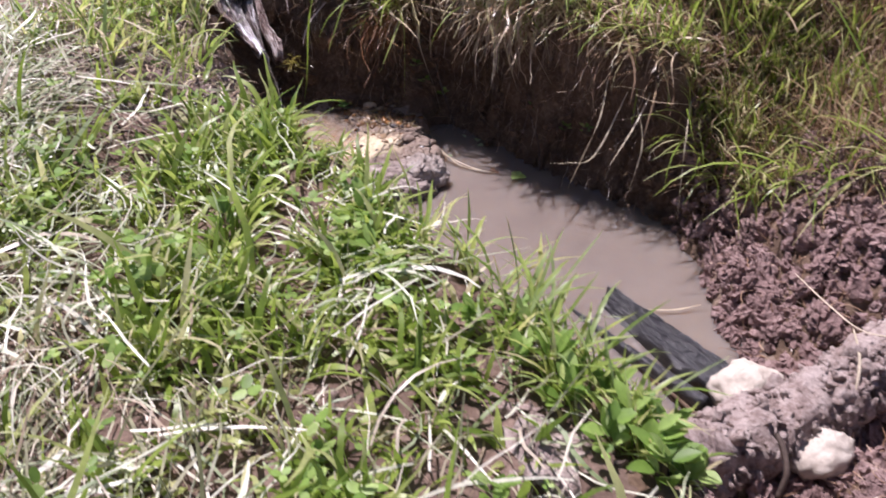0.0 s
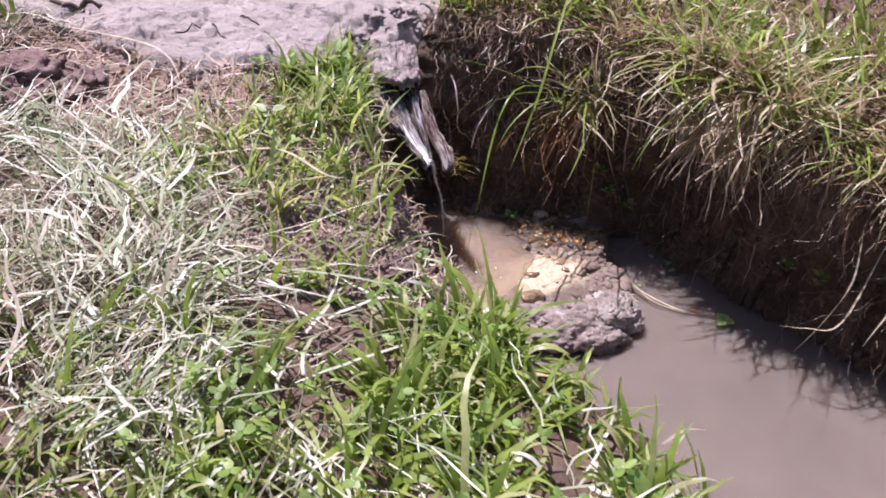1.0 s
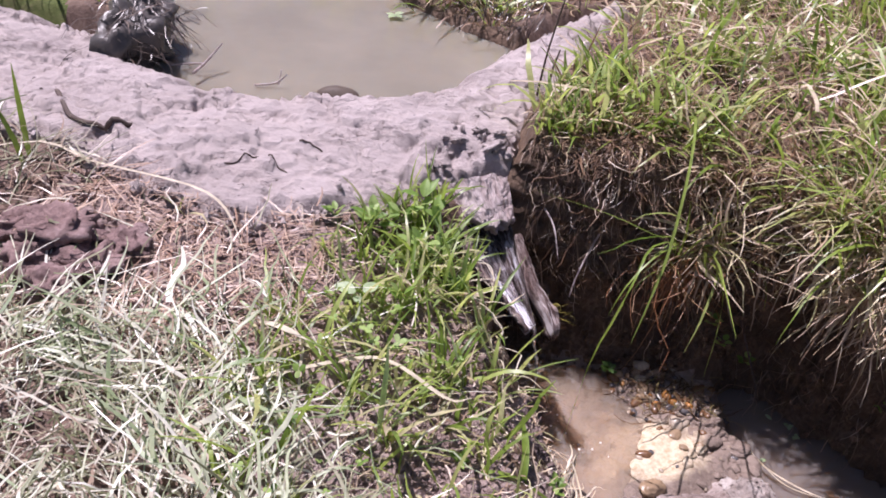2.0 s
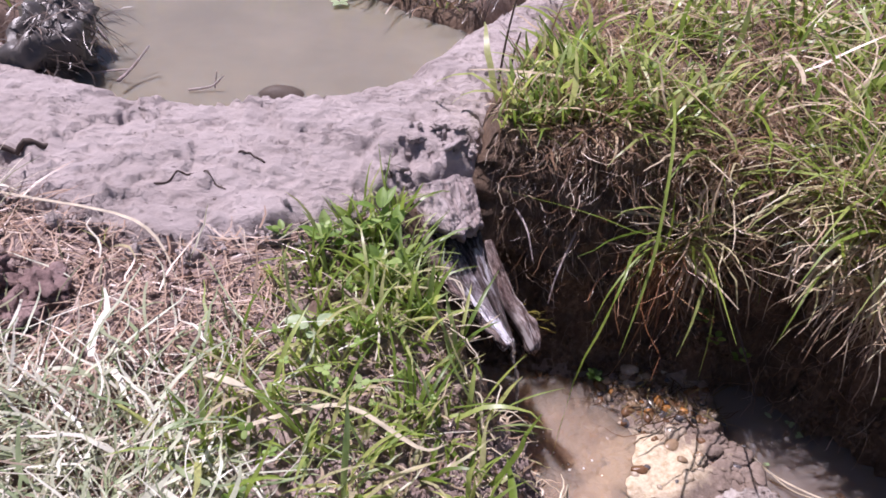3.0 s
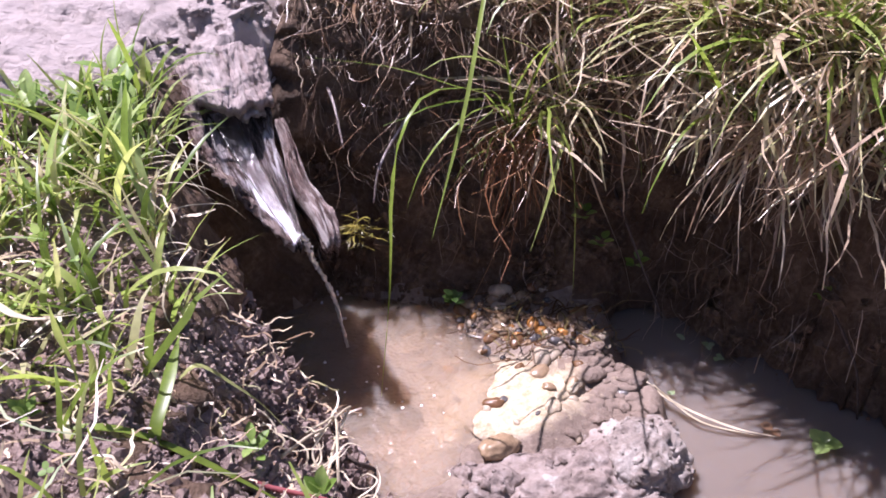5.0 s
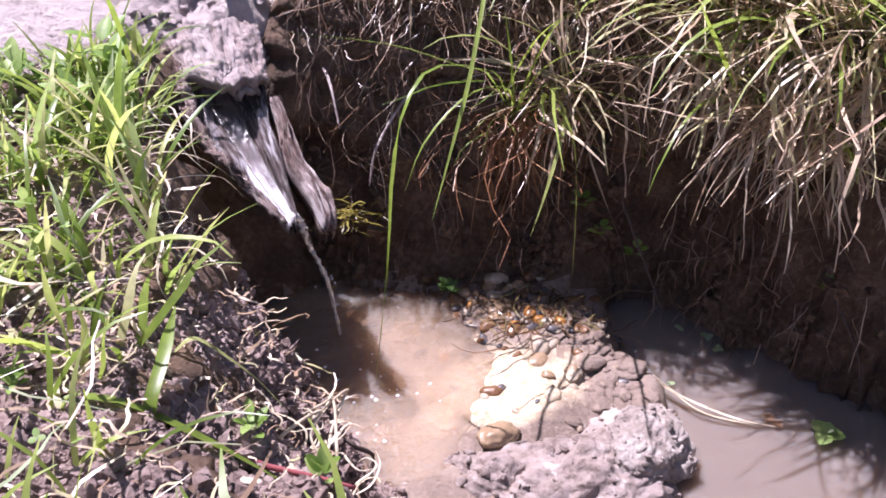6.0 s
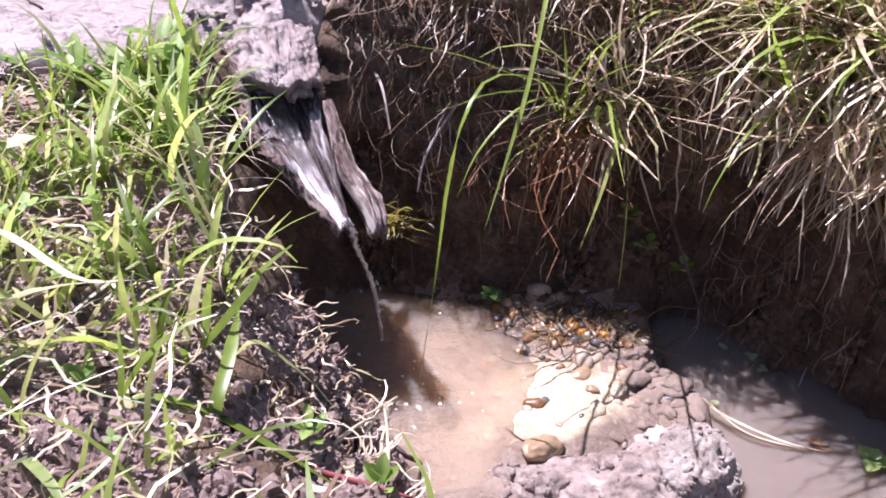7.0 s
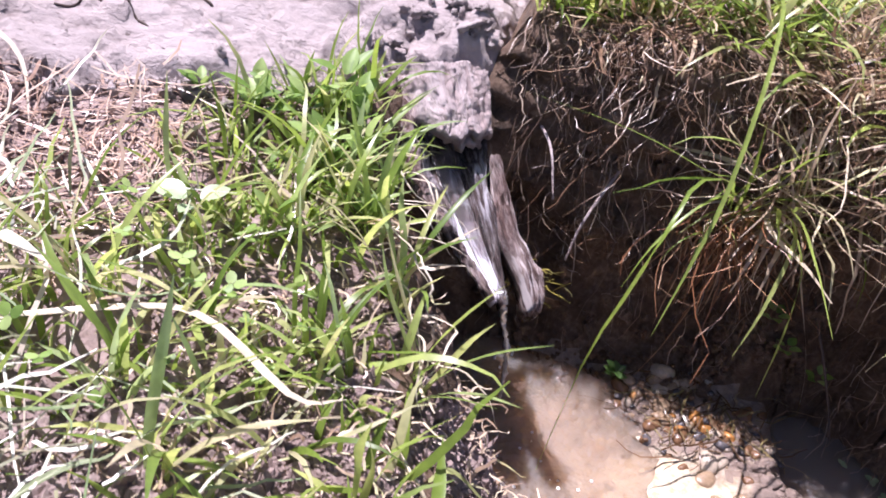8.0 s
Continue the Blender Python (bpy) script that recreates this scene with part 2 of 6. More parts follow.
M["pale_leaf"] = blade_mat("pale_leaf", [(0.0, (0.30, 0.41, 0.20)), (1.0, (0.44, 0.54, 0.32))], 0.3, 0.4)
M["rush"] = blade_mat("rush_blades", [(0.0, (0.18, 0.27, 0.04)), (0.5, (0.29, 0.40, 0.075)), (1.0, (0.46, 0.50, 0.17))], 0.45, 0.35)
M["moss"] = blade_mat("moss", [(0.0, (0.20, 0.17, 0.03)), (1.0, (0.42, 0.36, 0.08))], 0.3)
M["water"] = water_mat("muddy_water", (0.212, 0.177, 0.154), 0.0, 30, 0.0005, 0.07)
M["clear"] = water_mat("shallow_water", (0.40, 0.315, 0.245), 0.42, 60, 0.006, 0.12)
M["upper_water"] = water_mat("upper_pool_water", (0.240, 0.212, 0.162), 0.0, 30, 0.0004, 0.07)
M["stream"] = water_mat("falling_water", (0.96, 0.96, 0.96), 0.55, 140, 0.006)
M["film"] = water_mat("water_film", (0.9, 0.9, 0.92), 1.0, 110, 0.002)
M["film"].node_tree.nodes["Principled BSDF"].inputs["Roughness"].default_value = 0.22

# ---- mesh helpers ----


def lattice_noise(x, y, seed=0):
    """Smooth value noise in the range -1..1, with one lattice cell per unit."""
    xi, yi = np.floor(x).astype(np.int64), np.floor(y).astype(np.int64)
    fx, fy = x - xi, y - yi
    fx, fy = fx * fx * (3 - 2 * fx), fy * fy * (3 - 2 * fy)

    def h(i, j):
        k = (i * 374761393 + j * 668265263 + seed * 2147483) & 0xFFFFFFFF
        k = ((k ^ (k >> 13)) * 1274126177) & 0xFFFFFFFF
        return ((k ^ (k >> 16)) & 0xFFFF) / 32767.5 - 1

    a, b, c, d = h(xi, yi), h(xi + 1, yi), h(xi, yi + 1), h(xi + 1, yi + 1)
    return (a * (1 - fx) + b * fx) * (1 - fy) + (c * (1 - fx) + d * fx) * fy


def fbm(x, y, size, octaves=4, seed=0):
    total, amp = 0.0, 0.5
    for i in range(octaves):
        total = total + amp * lattice_noise(x / size + 17.3 * i, y / size - 9.1 * i, seed + i)
        size, amp = size / 2.1, amp * 0.55
    return total


def inside(x, y, poly):
    """Signed distance to a closed outline, positive inside it."""
    x, y = np.asarray(x, float), np.asarray(y, float)
    best, odd = np.full(x.shape, 1e9), np.zeros(x.shape, bool)
    n = len(poly)
    for i in range(n):
        (x0, y0), (x1, y1) = poly[i], poly[(i + 1) % n]
        dx, dy = x1 - x0, y1 - y0
        t = np.clip(((x - x0) * dx + (y - y0) * dy) / (dx * dx + dy * dy), 0, 1)
        best = np.minimum(best, np.hypot(x - x0 - t * dx, y - y0 - t * dy))
        cross = (y0 > y) != (y1 > y)
        xs = x0 + (y - y0) * dx / (dy if abs(dy) > 1e-12 else 1e-12)
        odd ^= cross & (x < xs)
    return np.where(odd, best, -best)


def smooth(a, b, v):
    t = np.clip((v - a) / (b - a), 0, 1)
    return t * t * (3 - 2 * t)


def mesh_of(name, verts, faces, mats, index=None, shade=True):
    """A mesh from arrays; faces all have the same number of corners."""
    verts, faces = np.asarray(verts, np.float32), np.asarray(faces, np.int32)
    me = bpy.data.meshes.new(name)
    k = faces.shape[1]
    me.vertices.add(len(verts))
    me.vertices.foreach_set("co", verts.ravel())
    me.loops.add(faces.size)
    me.loops.foreach_set("vertex_index", faces.ravel())
    me.polygons.add(len(faces))
    me.polygons.foreach_set("loop_start", np.arange(0, faces.size, k, dtype=np.int32))
    for m in mats:
        me.materials.append(m)
    if index is not None:
        me.polygons.foreach_set("material_index", np.asarray(index, np.int32))
    me.polygons.foreach_set("use_smooth", np.full(len(faces), shade, bool))
    me.update(calc_edges=True)
    me.validate()
    return me


def grid_faces(nx, ny):
    i = np.arange(nx * ny).reshape(ny, nx)
    return np.stack([i[:-1, :-1], i[:-1, 1:], i[1:, 1:], i[1:, :-1]], -1).reshape(-1, 4)


def part(name, me, parent, label=""):
    """A mesh as one part under a thing."""
    ob = new(name, me)
    ob.parent = parent
    if label:
        ob["label"] = label
    return ob


# ---- the ground: lawn, banks, dug pool and upper pool ----
PIT = [(-0.45, 1.73), (-0.435, 1.56), (-0.40, 1.46), (-0.375, 1.37), (-0.362, 1.255), (-0.320, 1.150), (-0.205, 1.055), (-0.082, 0.92),
       (0.03, 0.78), (0.13, 0.685), (0.18, 0.60), (0.215, 0.50), (0.28, 0.36), (0.62, 0.34), (0.86, 0.48), (0.96, 0.70), (0.86, 0.95),
       (0.76, 1.10), (0.64, 1.22), (0.53, 1.31), (0.385, 1.455), (0.255, 1.555), (0.165, 1.640), (0.085, 1.705), (-0.01, 1.755), (-0.22, 1.765), (-0.335, 1.765)]
POND = [(-1.06, 1.99), (-0.90, 1.86), (-0.58, 1.86), (-0.42, 2.00), (-0.33, 2.26), (-0.45, 2.33), (-0.58, 2.44), (-0.72, 2.58),
        (-0.95, 2.62), (-1.14, 2.48), (-1.13, 2.20)]
SHELF = [(-0.50, 1.80), (-0.02, 1.80), (0.045, 1.68), (0.05, 1.55), (0.09, 1.47), (0.095, 1.39), (0.045, 1.35), (-0.05, 1.335), (-0.12, 1.27), (-0.16, 1.12), (-0.50, 1.10)]

DAM = [(-1.97, 1.71), (-1.80, 1.67), (-1.55, 1.65), (-1.30, 1.66), (-1.08, 1.645), (-0.98, 1.615), (-0.88, 1.550), (-0.80, 1.528), (-0.73, 1.506), (-0.67, 1.500), (-0.63, 1.528), (-0.56, 1.562), (-0.51, 1.588), (-0.46, 1.625), (-0.40, 1.665), (-0.350, 1.69), (-0.312, 1.765),
       (-0.30, 1.88), (-0.24, 2.02), (-0.18, 2.15), (-0.13, 2.3), (-0.05, 2.5), (-0.15, 2.55), (-0.27, 2.42), (-0.36, 2.27), (-0.48, 2.05), (-0.59, 1.94),
       (-0.70, 1.91), (-0.86, 1.915), (-0.99, 1.97), (-1.08, 2.10), (-1.35, 2.15), (-1.62, 2.10), (-1.85, 2.00), (-1.99, 1.86)]


def lawn_level(x, y):
    z = 0.295 + 0.03 * smooth(-0.3, -0.8, x) + 0.02 * smooth(1.2, 1.6, y) + 0.03 * smooth(0.0, 0.7, x) * smooth(1.1, 1.6, y)
    z = z + 0.070 * smooth(-0.40, -0.30, x) * smooth(1.45, 1.65, y) * (1 - 0.65 * smooth(0.12, 0.5, x)) * smooth(2.6, 2.0, y)
    z = z + 0.10 * smooth(0.32, 0.50, x) * smooth(1.9, 1.2, x) * smooth(0.0, 0.26, -inside(x, y, PIT)) * smooth(0.75, 0.95, y) * smooth(3.4, 2.4, y)
    return z + 0.020 * fbm(x, y, 0.35, 3, 5) + 0.012 * fbm(x, y, 0.06, 3, 11)


def pit_distance(x, y):
    return inside(x, y, PIT) + 0.022 * fbm(x, y, 0.10, 3, 21) + 0.008 * fbm(x, y, 0.03, 2, 25)


def wall_width(x, y):
    slump = smooth(0.49, 0.60, x) * smooth(1.32, 1.12, y)
    lawn_side = smooth(0.05, -0.12, x + (y - 1.4) * 0.75) * smooth(1.55, 1.40, y)
    spout_side = smooth(0.10, -0.05, x) * smooth(1.55, 1.65, y)
    return 0.055 + 0.24 * slump + 0.115 * lawn_side + 0.068 * spout_side


def pit_floor(x, y):
    shelf = smooth(-0.025, 0.04, inside(x, y, SHELF) + 0.024 * fbm(x, y, 0.06, 4, 31))
    hollow = 1 - smooth(0.75, 1.1, np.hypot((x + 0.255) / 0.145, (y - 1.50) / 0.155) + 0.12 * fbm(x, y, 0.08, 3, 33))
    top = 0.038 + 0.012 * fbm(x, y, 0.05, 3, 35) - 0.045 * hollow
    end = smooth(0.0, -0.06, y - 0.565 - 0.6 * (x - 0.26) + 0.03 * fbm(x, y, 0.06, 3, 37))
    low = -0.09 + (0.165 + 0.03 * fbm(x, y, 0.05, 3, 38)) * end
    return low + (top - low) * shelf


def slump_level(x, y):
    """Loose soil that slid into the pool: a slope from its waterline up to the turf."""
    line = np.interp(y, [0.85, 0.90, 1.0, 1.1, 1.2], [0.572, 0.560, 0.540, 0.530, 0.515]) + 0.03 * fbm(x, y, 0.09, 3, 47)
    run = np.maximum(x - line, 0.7 * (x - 0.5) + 0.7 * (y - 1.21))
    return np.minimum(0.01 + 1.15 * run + 0.035 * fbm(x, y, 0.07, 3, 48), lawn_level(x, y))


def ground_level(x, y):
    d, w = pit_distance(x, y), wall_width(x, y)
    q = np.clip(d / w, 0, 1)
    s = smooth(0.0, 1.0, q)
    s = s + smooth(0.02, -0.10, x + (y - 1.4) * 0.75) * smooth(1.50, 1.36, y) * (q ** 1.6 - s)
    z = lawn_level(x, y)
    z = z * (1 - s) + pit_floor(x, y) * s
    slump = smooth(0.49, 0.60, x) * smooth(1.32, 1.12, y)
    z = z + slump * s * (1 - s) * 4 * 0.05 * fbm(x, y, 0.05, 3, 41)
    slid = smooth(0.47, 0.55, x) * smooth(0.72, 0.86, y) * smooth(1.60, 1.35, y) * smooth(1.3, 1.1, x)
    z = z + slid * (slump_level(x, y) - z)
    z = z + (1 - 0.75 * smooth(0.0, 0.04, inside(x, y, SHELF)) * smooth(0.12, 0.07, z)) * smooth(0.15, 0.5, s) * smooth(-0.08, 0.02, z) * (0.012 * fbm(x, y, 0.028, 3, 43) + 0.010 * fbm(x, y, 0.012, 2, 45))
    z = z - 0.08 * smooth(0.0, 0.06, inside(x, y, DAM))
    u = smooth(0.0, 0.07, inside(x, y, POND) + 0.02 * fbm(x, y, 0.09, 3, 51))
    return z * (1 - u) + 0.16 * u


def spaced(lo, hi, step, far, fine=None):
    """Even steps over the seen stretch, finer over a part of it, growing ones from there to the horizon."""
    core = np.arange(lo, hi + step / 2, step)
    if fine:
        core = np.concatenate([core[core < fine[0]], np.arange(fine[0], fine[1], step / 3), core[core > fine[1] + step / 4]])
    grow = step * np.cumsum(1.16 ** np.arange(1, 200))
    grow = grow[grow < far]
    return np.concatenate([lo - grow[::-1], core, hi + grow])


gx, gy = spaced(-1.35, 1.05, 0.0075, 400.0), spaced(0.25, 2.75, 0.0075, 400.0, (1.656, 1.80))
X, Y = np.meshgrid(gx, gy)
Z = ground_level(X, Y)
D = pit_distance(X, Y)
NEAR = (np.abs(X) < 1.6) & (Y > 0) & (Y < 3)
# turf overhangs the undercut face; clods stand out of it
GYd, GXd = np.gradient(inside(X, Y, PIT), gy, gx)
gl = np.hypot(GXd, GYd) + 1e-6
face = smooth(-0.03, 0.02, D) * smooth(0.14, 0.06, D)
rise = np.clip(Z / 0.34, 0, 1)
push = face * (0.035 * smooth(0.55, 0.95, rise) * (0.15 + 0.85 * smooth(0.15, 0.35, X)) - 0.025 * smooth(0.75, 0.35, rise) * smooth(0.0, 0.2, rise) + 0.034 * fbm(X * 1.0 + Z * 2.1, Y + Z * 1.7, 0.06, 4, 61))
push = push * NEAR * (1 - smooth(0.49, 0.60, X) * smooth(1.32, 1.12, Y))
GV = np.stack([X + push * GXd / gl, Y + push * GYd / gl, Z], -1).reshape(-1, 3)
GF = grid_faces(len(gx), len(gy))
cx, cy, cz, cd = (a.ravel()[GF].mean(1) for a in (X, Y, Z, D))
jit = 0.015 * fbm(cx, cy, 0.03, 2, 71)
kind_index = np.zeros(len(GF), np.int32)
kind_index[(np.hypot((cx + 0.75) / 0.22, (cy - 1.45) / 0.17) + 6 * jit) < 1] = 1
kind_index[(np.hypot((cx + 0.42) / 0.23, (cy - 1.27) / 0.20) + 6 * jit) < 1] = 1
kind_index[(cd + jit > 0.0)] = 2
kind_index[(cd + jit > wall_width(cx, cy)) & (cz < 0.06)] = 3
kind_index[(inside(cx, cy, SHELF) + jit > 0.0) & (cz + jit < 0.05) & (cd + jit > 0.95 * wall_width(cx, cy))] = 4
kind_index[(kind_index == 0) & (np.hypot(cx + 0.1, cy - 1.3) + 0.5 * fbm(cx, cy, 0.7, 4, 73) > 1.5)] = 5
kind_index[(kind_index == 0) & (cd > -0.30 + 0.25 * fbm(cx, cy, 0.12, 3, 75)) & (cy > 1.0) & (cx + 0.62 * (cy - 1.0) > 0.12)] = 2
kind_index[(inside(cx, cy, POND) + jit > -0.02)] = 2
ground = new("ground", mesh_of("ground", GV, GF, [M["lawn_soil"], M["red_soil"], M["bank_soil"], M["bed_mud"], M["shelf_mud"], M["meadow_soil"]], kind_index))
tagged(ground, "brown lawn soil cut by a dug pool with dark earth banks", "ground", kind="structure")


def level_at(x, y):
    return ground_level(np.atleast_1d(np.asarray(x, float)), np.atleast_1d(np.asarray(y, float)))


# ---- water ----
def water_sheet(name, outline, z, mat, step=0.02):
    xs, ys = [p[0] for p in outline], [p[1] for p in outline]
    ax, ay = np.arange(min(xs), max(xs) + step, step), np.arange(min(ys), max(ys) + step, step)
    wx, wy = np.meshgrid(ax, ay)
    f = grid_faces(len(ax), len(ay))
    keep = inside(wx.ravel()[f].mean(1), wy.ravel()[f].mean(1), outline) > -0.01
    v = np.stack([wx, wy, np.full(wx.shape, z)], -1).reshape(-1, 3)
    used = np.unique(f[keep])
    remap = np.zeros(len(v), np.int32)
    remap[used] = np.arange(len(used))
    return new(name, mesh_of(name, v[used], remap[f[keep]], [mat]))


POOL = [(-0.02, 1.74), (0.06, 1.72), (0.2, 1.66), (0.42, 1.5), (0.56, 1.33), (0.7, 1.2), (0.75, 0.9), (0.6, 0.5), (0.3, 0.5), (0.1, 0.8), (-0.1, 1.1), (-0.2, 1.3), (-0.02, 1.45)]
tagged(water_sheet("water", POOL, WATER, M["water"]), "still cloudy brown water filling the dug pool", "water", kind="structure")
tagged(water_sheet("water", [(-1.3, 1.8), (-0.3, 1.8), (-0.22, 2.4), (-0.4, 2.75), (-1.3, 2.75)], UPPER, M["upper_water"]), "still cloudy brown water behind the mud dam", "water", kind="structure")
shallow = water_sheet("water", [(-0.46, 1.70), (-0.12, 1.70), (-0.08, 1.60), (-0.09, 1.45), (-0.13, 1.27), (-0.30, 1.20), (-0.42, 1.42)], BASIN, M["clear"], 0.01)
shallow.visible_shadow = False
tagged(shallow, "shallow clear water rippling over a sandy basin", "water", kind="structure")

# ---- the mud dam between the pools ----

def dam_level(x, y):
    d = inside(x, y, DAM) + 0.018 * fbm(x, y, 0.08, 3, 81) + 0.006 * fbm(x, y, 0.02, 2, 83)
    back = smooth(1.72, 1.95, y + 0.35 * smooth(-0.55, -0.25, x) * -1.0)
    z = 0.262 + 0.095 * (1 - (1 - np.clip(d / (0.055 + 0.06 * back), 0, 1)) ** 2.2)
    z = z + 0.014 * fbm(x, y, 0.17, 4, 85) + 0.005 * fbm(x, y, 0.045, 3, 86) + 0.0022 * fbm(x, y, 0.012, 3, 87)
    # scuffs with sharp edges, where spadefuls of mud overlap
    for size, seed, deep in ((0.19, 95, 0.010), (0.11, 97, 0.007), (0.06, 99, 0.005), (0.035, 104, 0.003)):
        z = z - deep * smooth(0.0, 0.012, fbm(x + 0.03 * fbm(x, y, 0.05, 2, seed + 7), y * 1.35, size, 4, seed) - 0.06)
    # short cracks and pits
    cracks = np.abs(fbm(x, y * 1.3, 0.12, 4, 89))
    z = z - 0.016 * smooth(0.016, 0.0, cracks) * smooth(0.10, 0.22, fbm(x, y, 0.16, 2, 91))
    z = z - 0.010 * smooth(0.012, 0.0, np.abs(fbm(x * 0.8, y * 1.5, 0.06, 3, 101))) * smooth(0.12, 0.24, fbm(x, y, 0.09, 2, 103))
    z = z - 0.007 * smooth(0.30, 0.34, fbm(x * 0.7, y * 1.6, 0.045, 3, 84))
    # the hollow in which the spout's cover lies
    z = z - 0.028 * smooth(1.0, 0.6, np.hypot((x + 0.378) / 0.055, (y - 1.680) / 0.062))
    crumble = smooth(0.06, 0.0, d) * 0.010 * fbm(x, y, 0.022, 3, 93)
    return np.where(d > 0, z + crumble, 0.262 + 3.0 * d), d


ax, ay = np.arange(-2.05, 0.0, 0.0042), np.arange(1.5, 2.6, 0.0042)
dx, dy = np.meshgrid(ax, ay)
dz, dd = dam_level(dx, dy)
f = grid_faces(len(ax), len(ay))
keep = (dd.ravel()[f].max(1) > -0.05) & ~((pit_distance(dx, dy).ravel()[f].mean(1) > 0.0) & (dz.ravel()[f].mean(1) < 0.27))
v = np.stack([dx, dy, dz], -1).reshape(-1, 3)
used = np.unique(f[keep])
remap = np.zeros(len(v), np.int32)
remap[used] = np.arange(len(used))
dam = new("mud_dam", mesh_of("mud_dam", v[used], remap[f[keep]], [M["dam_mud"]]))
tagged(dam, "smooth pinkish-grey mud dam with fine cracks between two pools", "dam", kind="structure")

# ---- grass ----


def blades(rng, root, heading, length, width, lean, bend, twist=0.6, segments=5, wander=0.0, tip=0.12):
    """Ribbons that start at root, lean by degrees off the upright towards heading and bend on over their length."""
    n = len(root)
    length, width, lean, bend = (np.broadcast_to(np.asarray(a, float), (n,)) for a in (length, width, lean, bend))
    side_turn = rng.normal(0, twist, n)
    pos, head = root.astype(float).copy(), heading.astype(float).copy()
    rows = []
    for i in range(segments + 1):
        s = i / segments
        th = np.radians(lean + bend * s ** 1.3)
        way = np.stack([np.sin(th) * np.cos(head), np.sin(th) * np.sin(head), np.cos(th)], -1)
        a = head + np.pi / 2 + side_turn * 0.4
        side = np.stack([np.cos(a), np.sin(a), 0.5 * np.sin(side_turn)], -1)
        side = side - (side * way).sum(-1, keepdims=True) * way
        side = side / (np.linalg.norm(side, axis=-1, keepdims=True) + 1e-9)
        taper = (tip + (1 - tip) * np.minimum(1, (1 - s) * 2.2)) * (0.75 + 0.25 * min(1, s * 4))
        half = (width * 0.5 * taper)[:, None] * side
        rows.append(np.stack([pos - half, pos + half], 1))
        pos = pos + way * (length / segments)[:, None]
        head = head + rng.normal(0, 1, n) * wander
    v = np.stack(rows, 1).reshape(-1, 3)
    k = (segments + 1) * 2
    base = (np.arange(n) * k)[:, None]
    f = np.concatenate([np.stack([base + 2 * i, base + 2 * i + 1, base + 2 * i + 3, base + 2 * i + 2], -1) for i in range(segments)], 1).reshape(-1, 4)
    return v, f


def joined(chunks):
    vs, fs, o = [], [], 0
    for v, f in chunks:
        vs.append(v)
        fs.append(f + o)
        o += len(v)
    return np.concatenate(vs), np.concatenate(fs)


def scatter(rng, n, box, weight):
    """n places in a box, kept where a weight of 0..1 lets them."""
    x, y = rng.uniform(box[0], box[1], n), rng.uniform(box[2], box[3], n)
    keep = rng.uniform(0, 1, n) < weight(x, y)
    return x[keep], y[keep]


def rooted(x, y, sink=0.004):
    return np.stack([x, y, ground_level(x, y) - sink], -1)


def on_lawn(x, y, margin=0.0):
    """1 on the turf of the camera's side, 0 over water, dam and the far bank."""
    left = (x + 0.62 * (y - 1.0) < 0.12) & (y < 1.62)
    near = (y < 0.55) & (x < 0.45)
    return ((left | near) & (pit_distance(x, y) < 0.012 - margin) & (inside(x, y, DAM) < 0.004)).astype(float)


def far_side(x, y, margin=0.0):
    ok = (pit_distance(x, y) < 0.012 - margin) & (inside(x, y, DAM) < -0.01) & (inside(x, y, POND) < 0.0)
    return (ok & (on_lawn(x, y) < 0.5)).astype(float)


def soil_zone(x, y):
    """1 on the bare crumbly soil between lawn and basin, where only single tufts grow."""
    return smooth(1.15, 0.75, np.hypot((x + 0.375) / 0.165, (y - 1.185) / 0.110) + 0.35 * fbm(x, y, 0.07, 3, 105))


def hay_zone(x, y):
    """1 where the mown grass lies in a thick layer."""
    return smooth(-0.37, -0.50, x + 0.10 * fbm(x, y, 0.18, 3, 108) + 0.20 * smooth(1.0, 1.3, y)) * smooth(1.42, 1.25, y) * (0.15 + 0.85 * smooth(0.70, 0.86, y))


def green_share(x, y):
    d = -pit_distance(x, y)
    strip = smooth(0.42, 0.12, d + 0.10 * fbm(x, y, 0.12, 3, 101))
    strip = np.maximum(strip, smooth(1.10, 0.88, y)) * (1 - 0.8 * hay_zone(x, y))
    bare = smooth(1.25, 0.8, np.hypot((x + 0.76) / 0.20, (y - 1.44) / 0.16))
    return strip * (1 - 0.90 * soil_zone(x, y)) * (1 - 0.95 * bare) * (0.15 + 0.85 * smooth(-0.18, 0.15, fbm(x, y, 0.10, 3, 103)))


def stuff(name, chunks, mat, label, category, shade=True):
    v, f = joined(chunks)
    return tagged(new(name, mesh_of(name, v, f, [mat], shade=shade)), label, category, kind="stuff")


def tufted(rng, cx, cy, per, spread, length, width, lean, bend, wander=0.15, segments=6, tip=0.15):
    """Tufts round the centres: per blades each, that fan out of the middle."""
    n = len(cx) * per
    dx_, dy_ = rng.normal(0, spread, n), rng.normal(0, spread, n)
    x, y = np.repeat(cx, per) + dx_, np.repeat(cy, per) + dy_
    h = np.arctan2(dy_, dx_) + rng.normal(0, 0.8, n)
    size = np.repeat(rng.uniform(0.65, 1.25, len(cx)), per)
    up = 1 - 0.45 * smooth(0.25, 0.42, x) * smooth(0.9, 1.1, y)
    return blades(rng, rooted(x, y), h, size * rng.gamma(6, length / 6, n), rng.uniform(width[0], width[1], n) * (1 - 0.35 * smooth(1.0, 1.15, y) * smooth(1.7, 1.6, y)), up * rng.uniform(lean[0], lean[1], n), up * rng.uniform(bend[0], bend[1], n), wander=wander, segments=segments, tip=tip)


rng = np.random.default_rng(7)
TAU = 2 * np.pi

